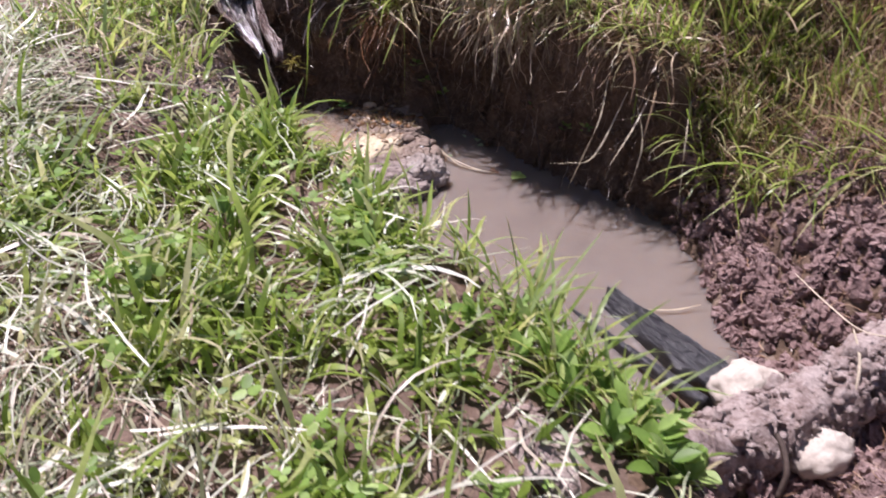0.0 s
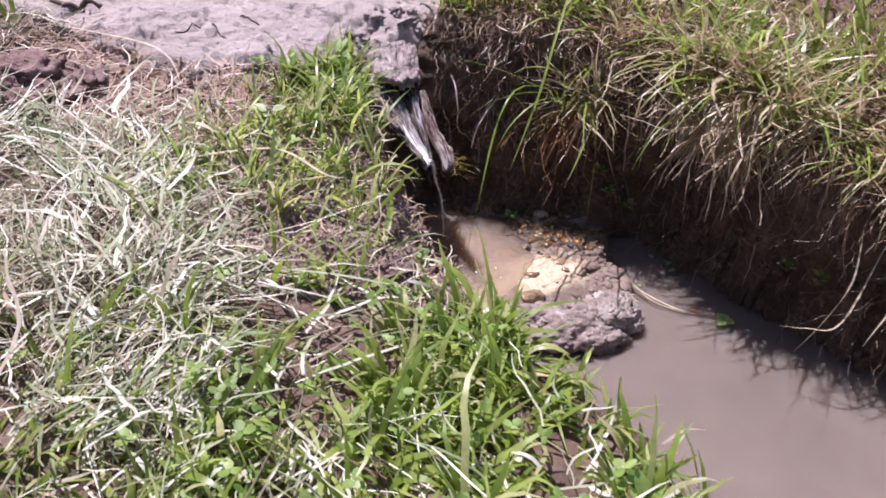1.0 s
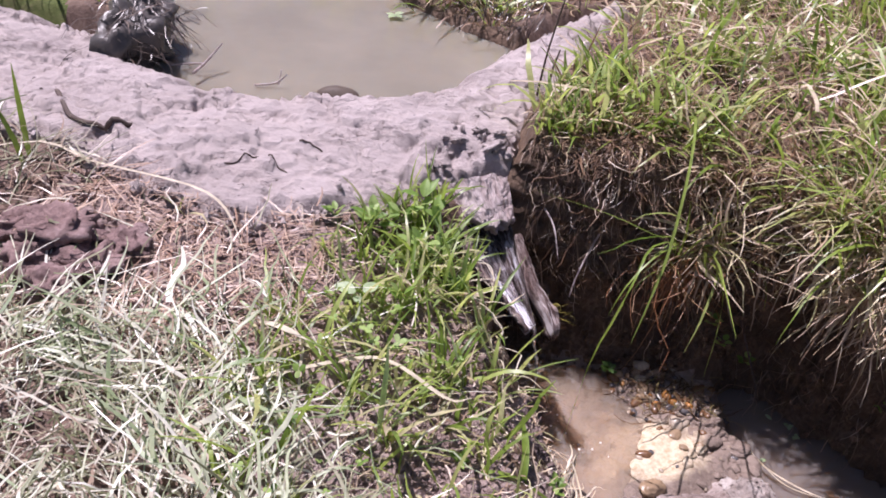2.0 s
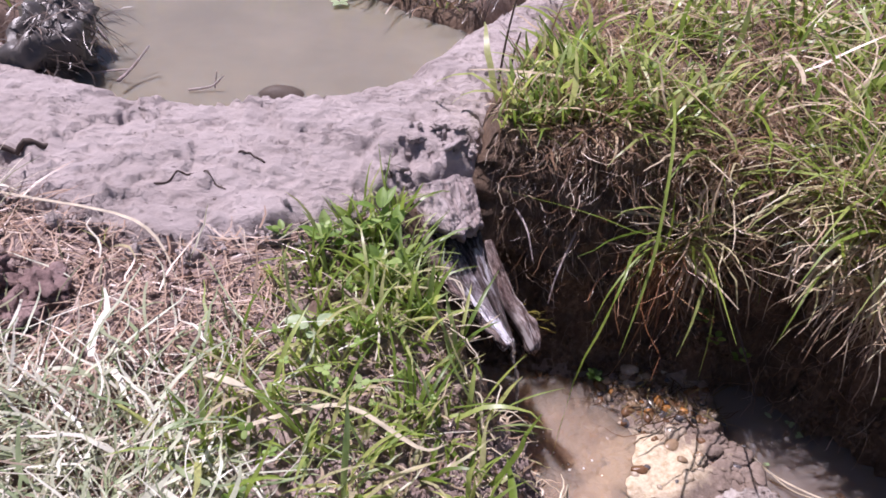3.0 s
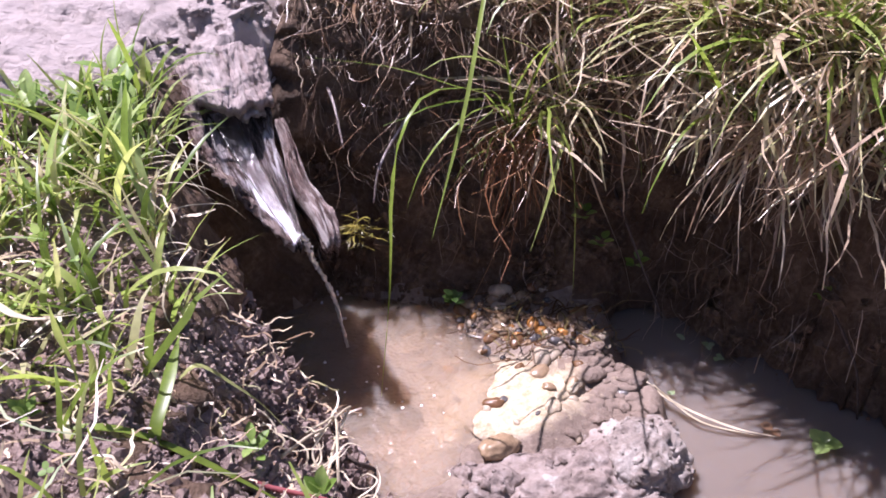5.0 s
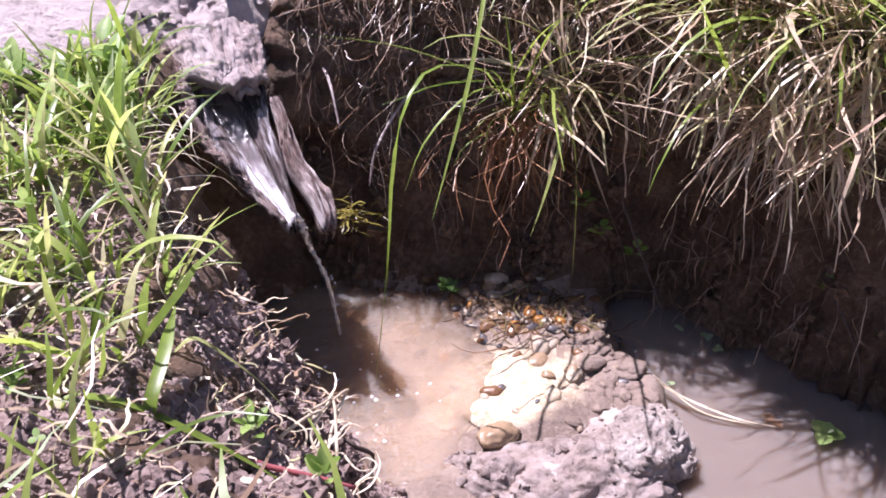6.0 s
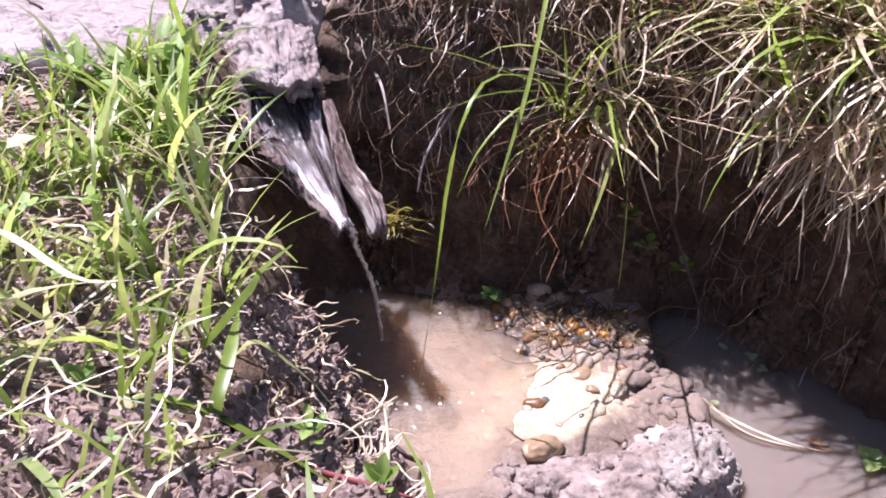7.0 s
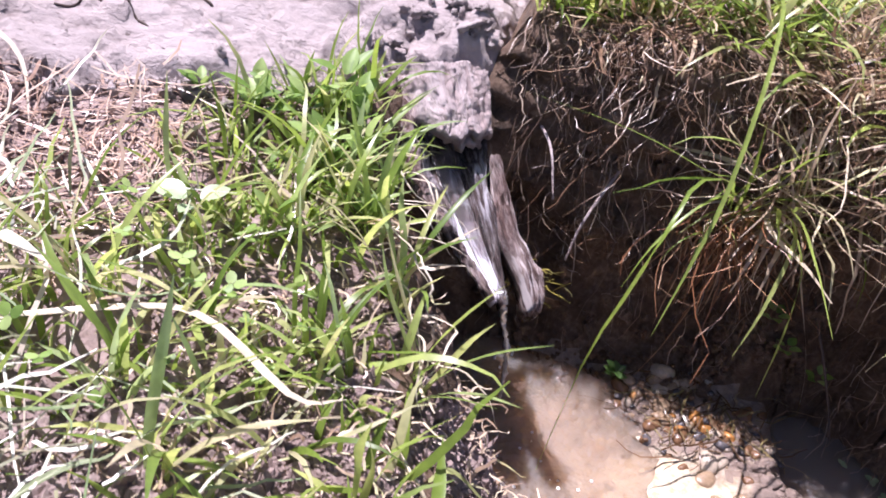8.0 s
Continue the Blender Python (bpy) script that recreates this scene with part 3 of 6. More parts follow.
# standing green blades of the lawn, in short tufts
chunks = []
x, y = scatter(rng, 6000, (-1.30, 0.45, 0.25, 1.62), lambda x, y: on_lawn(x, y) * green_share(x, y))
for k in range(3):
    n = len(x)
    px, py = x + rng.normal(0, 0.007, n), y + rng.normal(0, 0.007, n)
    ok = on_lawn(px, py) > 0.5
    px, py = px[ok], py[ok]
    n = len(px)
    h = rng.uniform(0, TAU, n)
    chunks.append(blades(rng, rooted(px, py), h, rng.gamma(5, 0.0085, n) + 0.010, rng.uniform(0.0028, 0.0074, n) * (1 - 0.35 * smooth(1.0, 1.15, py)), rng.uniform(5, 60, n), rng.uniform(10, 100, n), wander=0.16))
x, y = scatter(rng, 3000, (-1.30, 0.45, 0.25, 1.62), lambda x, y: on_lawn(x, y) * green_share(x, y) * smooth(-0.15, 0.15, fbm(x, y, 0.07, 2, 107)))
chunks.append(tufted(rng, x, y, 10, 0.009, 0.056, (0.0036, 0.0092), (5, 65), (20, 120), 0.18, 7))
stuff("lawn_grass", chunks, M["green"], "fresh green mown grass blades standing along the pool edge", "grass")

# mown hay lying over the lawn
chunks = []
x, y = scatter(rng, 78000, (-2.2, 0.45, -0.35, 1.62), lambda x, y: on_lawn(x, y, 0.035) * smooth(-2.2, -1.25, x + 0.3 * fbm(x, y, 0.3, 3, 109)) * smooth(-0.35, 0.3, y + 0.3 * fbm(x, y, 0.3, 3, 110)) * (0.12 + 0.88 * np.maximum(0.5 * smooth(0.13, 0.40, -pit_distance(x, y)), hay_zone(x, y))) * np.clip(1.02 - 0.72 * green_share(x, y), 0, 1) * (1 - 0.9 * smooth(1.15, 0.8, np.hypot((x + 0.76) / 0.20, (y - 1.44) / 0.16))) * (1 - 0.85 * soil_zone(x, y)) * (0.35 + 0.65 * smooth(-0.25, 0.15, fbm(x, y, 0.08, 3, 112))))
n = len(x)
r = rooted(x, y, 0.0)
r[:, 2] += rng.gamma(1.6, 0.009, n)
lie = 1.1 + 3.2 * fbm(x, y, 0.16, 3, 111) + rng.normal(0, 0.9, n)
chunks.append(blades(rng, r, lie, rng.gamma(4, 0.013, n) + 0.012, rng.gamma(4, 0.00036, n) + 0.0005, rng.uniform(55, 100, n), rng.uniform(-25, 60, n), wander=0.26, tip=0.5))
stuff("cut_hay", chunks, M["hay"], "pale dry mown grass clippings lying matted on the lawn", "hay")

chunks = []
x, y = scatter(rng, 21000, (-1.35, 0.45, 0.25, 1.62), lambda x, y: on_lawn(x, y, 0.03) * (0.12 + 0.88 * smooth(-0.05, 0.25, fbm(x, y, 0.13, 3, 113))) * smooth(1.42, 1.20, y) * (0.30 + 0.70 * hay_zone(x, y)) * (1 - 0.85 * soil_zone(x, y)))
n = len(x)
r = rooted(x, y, 0.0)
r[:, 2] += 0.006 + rng.gamma(2.0, 0.007, n)
lie = 1.4 + 3.6 * fbm(x, y, 0.15, 2, 115) + rng.normal(0, 0.6, n)
chunks.append(blades(rng, r, lie, rng.gamma(5, 0.011, n) + 0.015, rng.gamma(4, 0.00050, n) + 0.0006, rng.uniform(60, 100, n), rng.uniform(-15, 70, n), wander=0.28, segments=6, tip=0.3))
x, y = scatter(rng, 1200, (-1.3, 0.3, 0.25, 1.45), lambda x, y: on_lawn(x, y, 0.09) * 0.45 * (1 - 0.9 * soil_zone(x, y)))
n = len(x)
r = rooted(x, y, 0.0)
r[:, 2] += 0.012 + rng.gamma(2.0, 0.008, n)
chunks.append(blades(rng, r, rng.uniform(0, TAU, n), np.minimum(rng.gamma(5, 0.014, n) + 0.035, 0.12), rng.uniform(0.0012, 0.0030, n), rng.uniform(72, 96, n), rng.uniform(-5, 30, n), wander=0.07, segments=7, tip=0.4))
stuff("pale_hay", chunks, M["pale_hay"], "whitish-green mown grass blades lying in swaths", "hay")
chunks = []
x, y = scatter(rng, 9000, (-1.05, -0.35, 1.22, 1.62), lambda x, y: on_lawn(x, y) * (x < -0.56) * smooth(0.8, 1.15, np.hypot((x + 0.87) / 0.09, (y - 1.40) / 0.075)) * smooth(1.3, 0.8, np.hypot((x + 0.76) / 0.21, (y - 1.44) / 0.17)) * 0.5)
n = len(x)
r = rooted(x, y, 0.0)
r[:, 2] += rng.gamma(1.5, 0.004, n)
chunks.append(blades(rng, r, rng.uniform(0, TAU, n), rng.gamma(4, 0.009, n) + 0.01, rng.gamma(5, 0.00020, n) + 0.0004, rng.uniform(75, 100, n), rng.uniform(-10, 20, n), wander=0.2, tip=0.5))
stuff("red_straw", chunks, M["red_straw"], "short reddish dry straw on bare soil by the dam", "straw")

chunks = []
x, y = scatter(rng, 8000, (-0.65, -0.15, 1.02, 1.46), lambda x, y: (pit_distance(x, y) < 0.14) * np.maximum(0.8 * soil_zone(x, y), smooth(1.2, 0.8, np.hypot((x + 0.32) / 0.20, (y - 1.25) / 0.22))) * 0.17)
n = len(x)
r = rooted(x, y, 0.0)
r[:, 2] += rng.gamma(1.5, 0.005, n)
chunks.append(blades(rng, r, rng.uniform(0, TAU, n), rng.gamma(3, 0.006, n) + 0.006, rng.gamma(4, 0.0003, n) + 0.0005, rng.uniform(55, 100, n), rng.uniform(-20, 60, n), wander=0.6, segments=6, tip=0.5))
stuff("tangled_straw", chunks, M["dead"], "short tangled bleached straw on crumbly soil", "straw")

def bank_near(x, y):
    """1 round the pools, thinning out into the meadow."""
    return smooth(1.75, 0.95, np.hypot((x - 0.1) * 0.95, y - 1.75) + 0.25 * fbm(x, y, 0.3, 3, 119))


# the far bank: separate tufts of green and dry grass with earth between them
chunks_g, chunks_d, chunks_c = [], [], []
x, y = scatter(rng, 6400, (-1.7, 2.1, 0.3, 3.6), lambda x, y: far_side(x, y, 0.015) * bank_near(x, y) * (1 - 0.42 * smooth(0.22, 0.36, x)) * (0.10 - 0.07 * smooth(0.25, 0.4, x) + 0.90 * smooth(0.0, 0.22, fbm(x, y, 0.13, 3, 121))))
chunks_g.append(tufted(rng, x, y, 10, 0.013, 0.088, (0.0042, 0.0100), (8, 75), (15, 130), 0.22))
x, y = scatter(rng, 5200, (-1.7, 2.1, 0.3, 3.6), lambda x, y: far_side(x, y) * bank_near(x, y) * (1 - 0.35 * smooth(0.25, 0.4, x)) * (0.08 + 0.92 * smooth(-0.05, 0.2, fbm(x, y, 0.11, 3, 123))))
chunks_d.append(tufted(rng, x, y, 12, 0.014, 0.066, (0.0014, 0.0040), (20, 95), (-10, 110), 0.22, 7, 0.35))
x, y = scatter(rng, 3600, (-0.6, 1.5, 1.0, 3.0), lambda x, y: far_side(x, y) * bank_near(x, y) * (1 - 0.85 * smooth(0.22, 0.36, x)) * (0.2 + 0.8 * smooth(-0.1, 0.2, fbm(x, y, 0.14, 2, 125))))
n = len(x)
r = rooted(x, y, 0.0)
r[:, 2] += 0.02 + rng.gamma(2.0, 0.012, n)
chunks_c.append(blades(rng, r, rng.uniform(0, TAU, n), rng.gamma(5, 0.018, n) + 0.03, rng.gamma(5, 0.00055, n) + 0.0010, rng.uniform(55, 100, n), rng.uniform(-10, 60, n), wander=0.24, segments=7, tip=0.35))
x, y = scatter(rng, 900, (-0.5, 1.4, 1.0, 2.8), lambda x, y: far_side(x, y) * bank_near(x, y) * (0.40 - 0.25 * smooth(0.35, 0.5, x)))
n = len(x)
r = rooted(x, y, 0.0)
r[:, 2] += 0.02 + rng.gamma(2.0, 0.010, n)
chunks_g.append(blades(rng, r, rng.uniform(0, TAU, n), rng.gamma(6, 0.020, n) + 0.05, rng.uniform(0.0035, 0.0075, n), rng.uniform(30, 80, n), rng.uniform(20, 80, n), wander=0.10, segments=8, tip=0.2))
# short dense growth on the slope behind the slumped soil
x, y = scatter(rng, 3200, (0.42, 1.5, 0.8, 2.1), lambda x, y: far_side(x, y) * smooth(0.42, 0.52, x) * (0.06 + 0.94 * smooth(-0.05, 0.12, fbm(x, y, 0.09, 3, 127))))
chunks_g.append(tufted(rng, x, y, 9, 0.010, 0.066, (0.0030, 0.0072), (5, 70), (10, 100), 0.25))
x, y = scatter(rng, 6000, (0.42, 1.3, 0.8, 1.9), lambda x, y: far_side(x, y) * smooth(0.42, 0.52, x))
chunks_d.append(tufted(rng, x, y, 10, 0.013, 0.050, (0.0012, 0.0032), (20, 110), (-10, 110), 0.3, 7, 0.35))
# matted rusty thatch between the tufts
x, y = scatter(rng, 26000, (-0.7, 1.5, 0.8, 3.0), lambda x, y: far_side(x, y) * bank_near(x, y))
n = len(x)
r = rooted(x, y, 0.0)
r[:, 2] += rng.gamma(1.5, 0.005, n)
stuff("turf_thatch", [blades(rng, r, rng.uniform(0, TAU, n), rng.gamma(3, 0.012, n) + 0.012, rng.uniform(0.0010, 0.0028, n), rng.uniform(40, 100, n), rng.uniform(-20, 70, n), wander=0.5, segments=5, tip=0.5)], M["thatch"], "rusty brown matted dead grass between the bank tufts", "grass")


def rim_points(rng, n, x0, x1):
    """Places on the rim of the far bank between two values of x, with the way out over the water."""
    line = np.array([(0.88, 0.92), (0.76, 1.10), (0.64, 1.22), (0.53, 1.31), (0.385, 1.455), (0.255, 1.555), (0.165, 1.640), (0.085, 1.705), (-0.01, 1.755), (-0.22, 1.765), (-0.32, 1.765)])[::-1]
    seg = np.hypot(*np.diff(line, axis=0).T)
    cum = np.concatenate([[0], np.cumsum(seg)])
    lo, hi = np.interp([x0, x1], line[:, 0], cum)
    s = rng.uniform(lo, hi, n)
    px, py = np.interp(s, cum, line[:, 0]), np.interp(s, cum, line[:, 1])
    qx, qy = np.interp(s + 0.02, cum, line[:, 0]), np.interp(s + 0.02, cum, line[:, 1])
    return px, py, np.arctan2(qy - py, qx - px) - np.pi / 2


px, py, out = rim_points(rng, 3000, -0.33, 0.95)
clump = smooth(-0.25, 0.2, fbm(px, py, 0.09, 3, 131)) * (0.30 + 0.4 * smooth(0.09, 0.13, px) * smooth(0.30, 0.20, px) + 0.6 * smooth(0.36, 0.5, px))
ok = rng.uniform(0, 1, len(px)) < (0.16 + 0.84 * clump ** 1.2) * (1 - 0.8 * smooth(0.46, 0.54, px))
px, py, out, clump = px[ok], py[ok], out[ok], clump[ok]
n = len(px)
back = rng.uniform(-0.035, 0.06, n)
px, py = px - np.cos(out) * back, py - np.sin(out) * back
r = np.stack([px, py, np.where(px > 0.5, ground_level(px, py), lawn_level(px, py)) - rng.uniform(0.0, 0.05, n) * (back < 0.01) * (px < 0.5)], -1)
ln = (rng.gamma(4, 0.017, n) + 0.02) * (0.6 + 0.5 * clump) * (1 - 0.45 * (np.abs(px + 0.08) < 0.09)) * (0.75 + 0.25 * smooth(-0.02, 0.12, px))
chunks_d.append(blades(rng, r, out + rng.normal(0, 0.9, n), ln, rng.gamma(4, 0.00036, n) + 0.0005, rng.uniform(35, 120, n), rng.uniform(30, 90, n), wander=0.24, segments=7, tip=0.35))
px, py, out = rim_points(rng, 700, -0.33, 0.95)
ok = rng.uniform(0, 1, len(px)) < (0.25 + 0.35 * smooth(0.25, 0.35, px)) * (1 - 0.7 * (np.abs(px + 0.08) < 0.09))
px, py, out = px[ok], py[ok], out[ok]
n = len(px)
r = np.stack([px, py, np.where(px > 0.5, ground_level(px, py), lawn_level(px, py)) - 0.01], -1)
chunks_g.append(blades(rng, r, out + rng.normal(0, 0.7, n), (rng.gamma(5, 0.022, n) + 0.03) * (0.55 + 0.45 * smooth(-0.02, 0.12, px)), rng.uniform(0.002, 0.0048, n), rng.uniform(15, 70, n), rng.uniform(40, 120, n), wander=0.12, segments=7))
# thick sunlit clumps of dead stalks that arch out over the water
rng_c = np.random.default_rng(17)
CLUMPS = [(0.098, 1.688, 0.335, 50), (0.122, 1.668, 0.345, 75), (0.146, 1.642, 0.350, 85), (0.170, 1.620, 0.350, 85), (0.196, 1.596, 0.355, 85), (0.222, 1.570, 0.355, 80), (0.250, 1.545, 0.350, 70), (0.285, 1.515, 0.345, 42), (0.325, 1.485, 0.340, 26),
          (0.150, 1.606, 0.290, 65), (0.182, 1.580, 0.285, 65), (0.212, 1.558, 0.280, 55), (0.380, 1.43, 0.335, 24), (0.43, 1.38, 0.330, 20), (-0.01, 1.735, 0.33, 24), (-0.055, 1.750, 0.340, 26), (-0.015, 1.745, 0.345, 30), (0.030, 1.728, 0.345, 26), (-0.045, 1.700, 0.255, 44), (-0.010, 1.700, 0.265, 44)]
for px, py, pz, n in CLUMPS:
    n = n * (7 if 0.09 < px < 0.30 else 5) // 4
    r = np.array((px, py, pz)) + rng_c.normal(0, 1, (n, 3)) * np.array((0.016, 0.016, 0.010))
    lean = rng_c.uniform(15, 140, n)
    bend = np.minimum(172 - lean, rng_c.uniform(-15, 110, n))
    chunks_c.append(blades(rng_c, r, -2.05 + rng_c.normal(0, 1.15, n), rng_c.gamma(5, 0.0155, n) + 0.022, rng_c.gamma(4, 0.00052, n) + 0.0009, lean, bend, wander=0.30, segments=8, tip=0.3))
    m = n // 4
    chunks_g.append(blades(rng_c, r[:m], rng_c.uniform(0, TAU, m), rng_c.gamma(6, 0.016, m) + 0.03, rng_c.uniform(0.0030, 0.0062, m), rng_c.uniform(5, 70, m), rng_c.uniform(30, 110, m), wander=0.14, segments=8))
stuff("bank_grass", chunks_g, M["green"], "long green grass growing over the earth bank", "grass")
stuff("dead_stalks", chunks_c, M["dead"], "thick clumps of pale dead stalks arching over the water", "grass")
stuff("dry_grass", chunks_d, M["dry"], "brown dry grass hanging over the dark bank", "grass")

# rootlets that hang out of the earth faces
chunks = []
px, py, out = rim_points(rng, 1900, -0.33, 0.48)
n = len(px)
drop = rng.beta(1.0, 3.0, n) * wall_width(px, py)
px, py = px + np.cos(out) * drop, py + np.sin(out) * drop
r = np.stack([px + np.cos(out) * 0.010, py + np.sin(out) * 0.010, ground_level(px, py) + 0.002], -1)
chunks.append(blades(rng, r, out + rng.normal(0, 0.8, n), rng.gamma(3, 0.013, n) + 0.010, rng.uniform(0.0003, 0.0010, n), rng.uniform(110, 172, n), rng.uniform(-40, 40, n), wander=0.5, segments=7, tip=0.6))
stuff("hanging_rootlets", chunks, M["rootlet"], "thin brown rootlets hanging from the earth bank", "roots")

# rusty thatch of old roots under the turf edge
px, py, out = rim_points(rng, 3600, -0.32, 0.45)
ok = rng.uniform(0, 1, 3600) < 0.06 + 0.94 * smooth(-0.1, 0.25, fbm(px, py, 0.05, 2, 133))
px, py, out = px[ok], py[ok], out[ok]
n = len(px)
drop = rng.beta(1.0, 3.2, n) * 1.05 * wall_width(px, py) - 0.006
px, py = px + np.cos(out) * drop, py + np.sin(out) * drop
off = rng.uniform(0.004, 0.012, n) + (0.008 + 0.024 * smooth(0.02, 0.10, px)) * rng.uniform(0, 1, n) * (drop < 0.4 * wall_width(px, py))
r = np.stack([px + np.cos(out) * off, py + np.sin(out) * off, ground_level(px, py) + 0.003], -1)
stuff("root_thatch", [blades(rng, r, out + rng.normal(0, 1.0, n), rng.gamma(3, 0.016, n) + 0.015, rng.uniform(0.0004, 0.0013, n), rng.uniform(80, 172, n), rng.uniform(-60, 60, n), wander=0.55, segments=10, tip=0.6)], M["thatch"], "rusty brown matted roots under the turf edge", "roots")

# sparse grass on the rest of the meadow
chunks = []
x, y = rng.normal(0, 3.0, 40000), rng.normal(1.4, 3.0, 40000)
ok = rng.uniform(0, 1, 40000) < smooth(0.85, 1.6, np.hypot(x + 0.1, y - 1.3) + 0.3 * fbm(x, y, 0.3, 3, 117)) * (pit_distance(x, y) < 0) * (inside(x, y, DAM) < -0.02) * (inside(x, y, POND) < -0.02)
x, y = x[ok], y[ok]
n = len(x)
chunks.append(blades(rng, rooted(x, y), rng.uniform(0, TAU, n), rng.gamma(5, 0.016, n) + 0.03, rng.uniform(0.004, 0.009, n), rng.uniform(5, 50, n), rng.uniform(15, 90, n), segments=3))
stuff("meadow_grass", chunks, M["green"], "short green meadow grass round the pools", "grass")

# clover and small weeds in the lawn
def leaf_disc(rng, centre, size, turn, tilt, lobes=3):
    """Clover heads: three rounded leaflets on a stalk each."""
    v, f, o = [], [], 0
    ring = np.linspace(0, TAU, 8, endpoint=False)
    for c, s, a, b in zip(centre, size, turn, tilt):
        ax_, ay_ = math.cos(a), math.sin(a)
        for j in range(lobes):
            t = a + TAU * j / lobes
            mx, my = math.cos(t) * s * 0.55, math.sin(t) * s * 0.55
            ex, ey = np.cos(ring) * s * 0.52, np.sin(ring) * s * 0.42
            lx, ly = mx + ex * math.cos(t) - ey * math.sin(t), my + ex * math.sin(t) + ey * math.cos(t)
            lz = b * (lx * ax_ + ly * ay_) + 0.18 * np.hypot(lx, ly) - 0.25 * np.abs(ey)
            v.append(np.stack([c[0] + lx, c[1] + ly, c[2] + lz], -1))
            f += [[o, o + 1, o + 2, o + 3], [o, o + 3, o + 4, o + 7], [o + 4, o + 5, o + 6, o + 7]]
            o += 8
    return np.concatenate(v), np.array(f)


x, y = scatter(rng, 4600, (-1.0, 0.42, 0.3, 1.62), lambda x, y: on_lawn(x, y) * green_share(x, y) * smooth(-0.2, 0.15, fbm(x, y, 0.13, 2, 141)))
r = rooted(x, y)
r[:, 2] += rng.uniform(0.012, 0.055, len(x))
n = len(x)
chunks = [leaf_disc(rng, r, rng.uniform(0.005, 0.014, n) * (0.65 + 0.35 * smooth(1.15, 0.9, y)), rng.uniform(0, TAU, n), rng.normal(0, 0.6, n))]
stuff("clover", chunks, M["clover"], "small green clover and weed leaves in the lawn", "clover")

# ---- shapes for single things ----


def ball(subdivisions):
    bm = bmesh.new()
    bmesh.ops.create_icosphere(bm, subdivisions=subdivisions, radius=1.0)
    v = np.array([p.co[:] for p in bm.verts])
    f = np.array([[q.index for q in p.verts] for p in bm.faces])
    bm.free()
    return v, f


BALLS = {k: ball(k) for k in (1, 2, 3, 4, 5)}


def lump(radii, seed, subdivisions=3, rough=0.25, size=1.0, facets=0.0):
    """An uneven stone or clod round the origin."""
    v, f = BALLS[subdivisions]
    o = Vector((seed * 3.7, -seed * 1.9, seed * 0.7))
    k = np.array([1 + rough * noise.fractal(Vector(p) * size + o, 0.8, 2.1, 4) + facets * round(2 * noise.noise(Vector(p) * 1.3 * size - o)) for p in v])
    return v * k[:, None] * np.array(radii), f


def spline(points, n):
    """n places on a smooth line through the points."""
    p = np.array(points, float)
    p = np.concatenate([[2 * p[0] - p[1]], p, [2 * p[-1] - p[-2]]])
    out = []
    for t in np.linspace(0, len(p) - 3 - 1e-6, n):
        i = int(t)
        u = t - i
        a, b, c, d = p[i:i + 4]
        out.append(0.5 * (2 * b + (c - a) * u + (2 * a - 5 * b + 4 * c - d) * u * u + (3 * b - a - 3 * c + d) * u ** 3))
    return np.array(out)


def frame_along(line, up=(0.13, 0.21, 0.97)):
    way = np.gradient(line, axis=0)
    way /= np.linalg.norm(way, axis=1, keepdims=True) + 1e-9
    side = np.cross(way, np.array(up))
    side /= np.linalg.norm(side, axis=1, keepdims=True) + 1e-9
    return way, side, np.cross(side, way)


def leaf_blade(points, width, n=14, fold=0.25, base=0.5, up=(0.13, 0.21, 0.97)):
    """A grass blade along a line, folded along its midrib and drawn out to a tip."""
    line = spline(points, n)
    _, side, nor = frame_along(line, up)
    s = np.linspace(0, 1, n)
    half = (width / 2 * np.minimum(1, base + (1 - base) * s * 5) * np.minimum(1, (1 - s) * 3.0 + 0.06))[:, None]
    v = np.stack([line - side * half + nor * half * fold, line, line + side * half + nor * half * fold], 1).reshape(-1, 3)
    return v, grid_faces(3, n)


def tube(points, radius, n=16, around=7, lumpy=0.0, seed=0, ends=(1.0, 1.0)):
    """A stalk, root or stem of uneven thickness along a line."""
    line = spline(points, n)
    _, side, nor = frame_along(line)
    s = np.linspace(0, 1, n)
    r = radius * (ends[0] + (ends[1] - ends[0]) * s)
    a = np.linspace(0, 2 * np.pi, around, endpoint=False)
    v = []
    for i in range(n):
        for t in a:
            q = side[i] * math.cos(t) + nor[i] * math.sin(t)
            k = 1 + lumpy * noise.fractal(Vector(line[i] + q * radius) * (0.9 / radius) + Vector((seed, 0, 0)), 0.8, 2.0, 3) if lumpy else 1
            v.append(line[i] + q * r[i] * k)
    idx = np.arange(n * around).reshape(n, around)
    nxt = np.roll(idx, -1, axis=1)
    f = np.stack([idx[:-1], nxt[:-1], nxt[1:], idx[1:]], -1).reshape(-1, 4)
    v += [line[0], line[-1]]
    caps = [[nxt[0, j], idx[0, j], n * around, n * around] for j in range(around)] + [[idx[-1, j], nxt[-1, j], n * around + 1, n * around + 1] for j in range(around)]
    return np.array(v), f, np.array(caps)


def tube_mesh(name, points, radius, mat, **kw):
    v, f, caps = tube(points, radius, **kw)
    bm = bmesh.new()
    vs = [bm.verts.new(p) for p in v]
    for q in f:
        bm.faces.new([vs[i] for i in q])
    for q in caps:
        bm.faces.new([vs[i] for i in q[:3]])
    me = bpy.data.meshes.new(name)
    for p in bm.faces:
        p.smooth = True
    bm.to_mesh(me)
    bm.free()
    me.materials.append(mat)
    return me


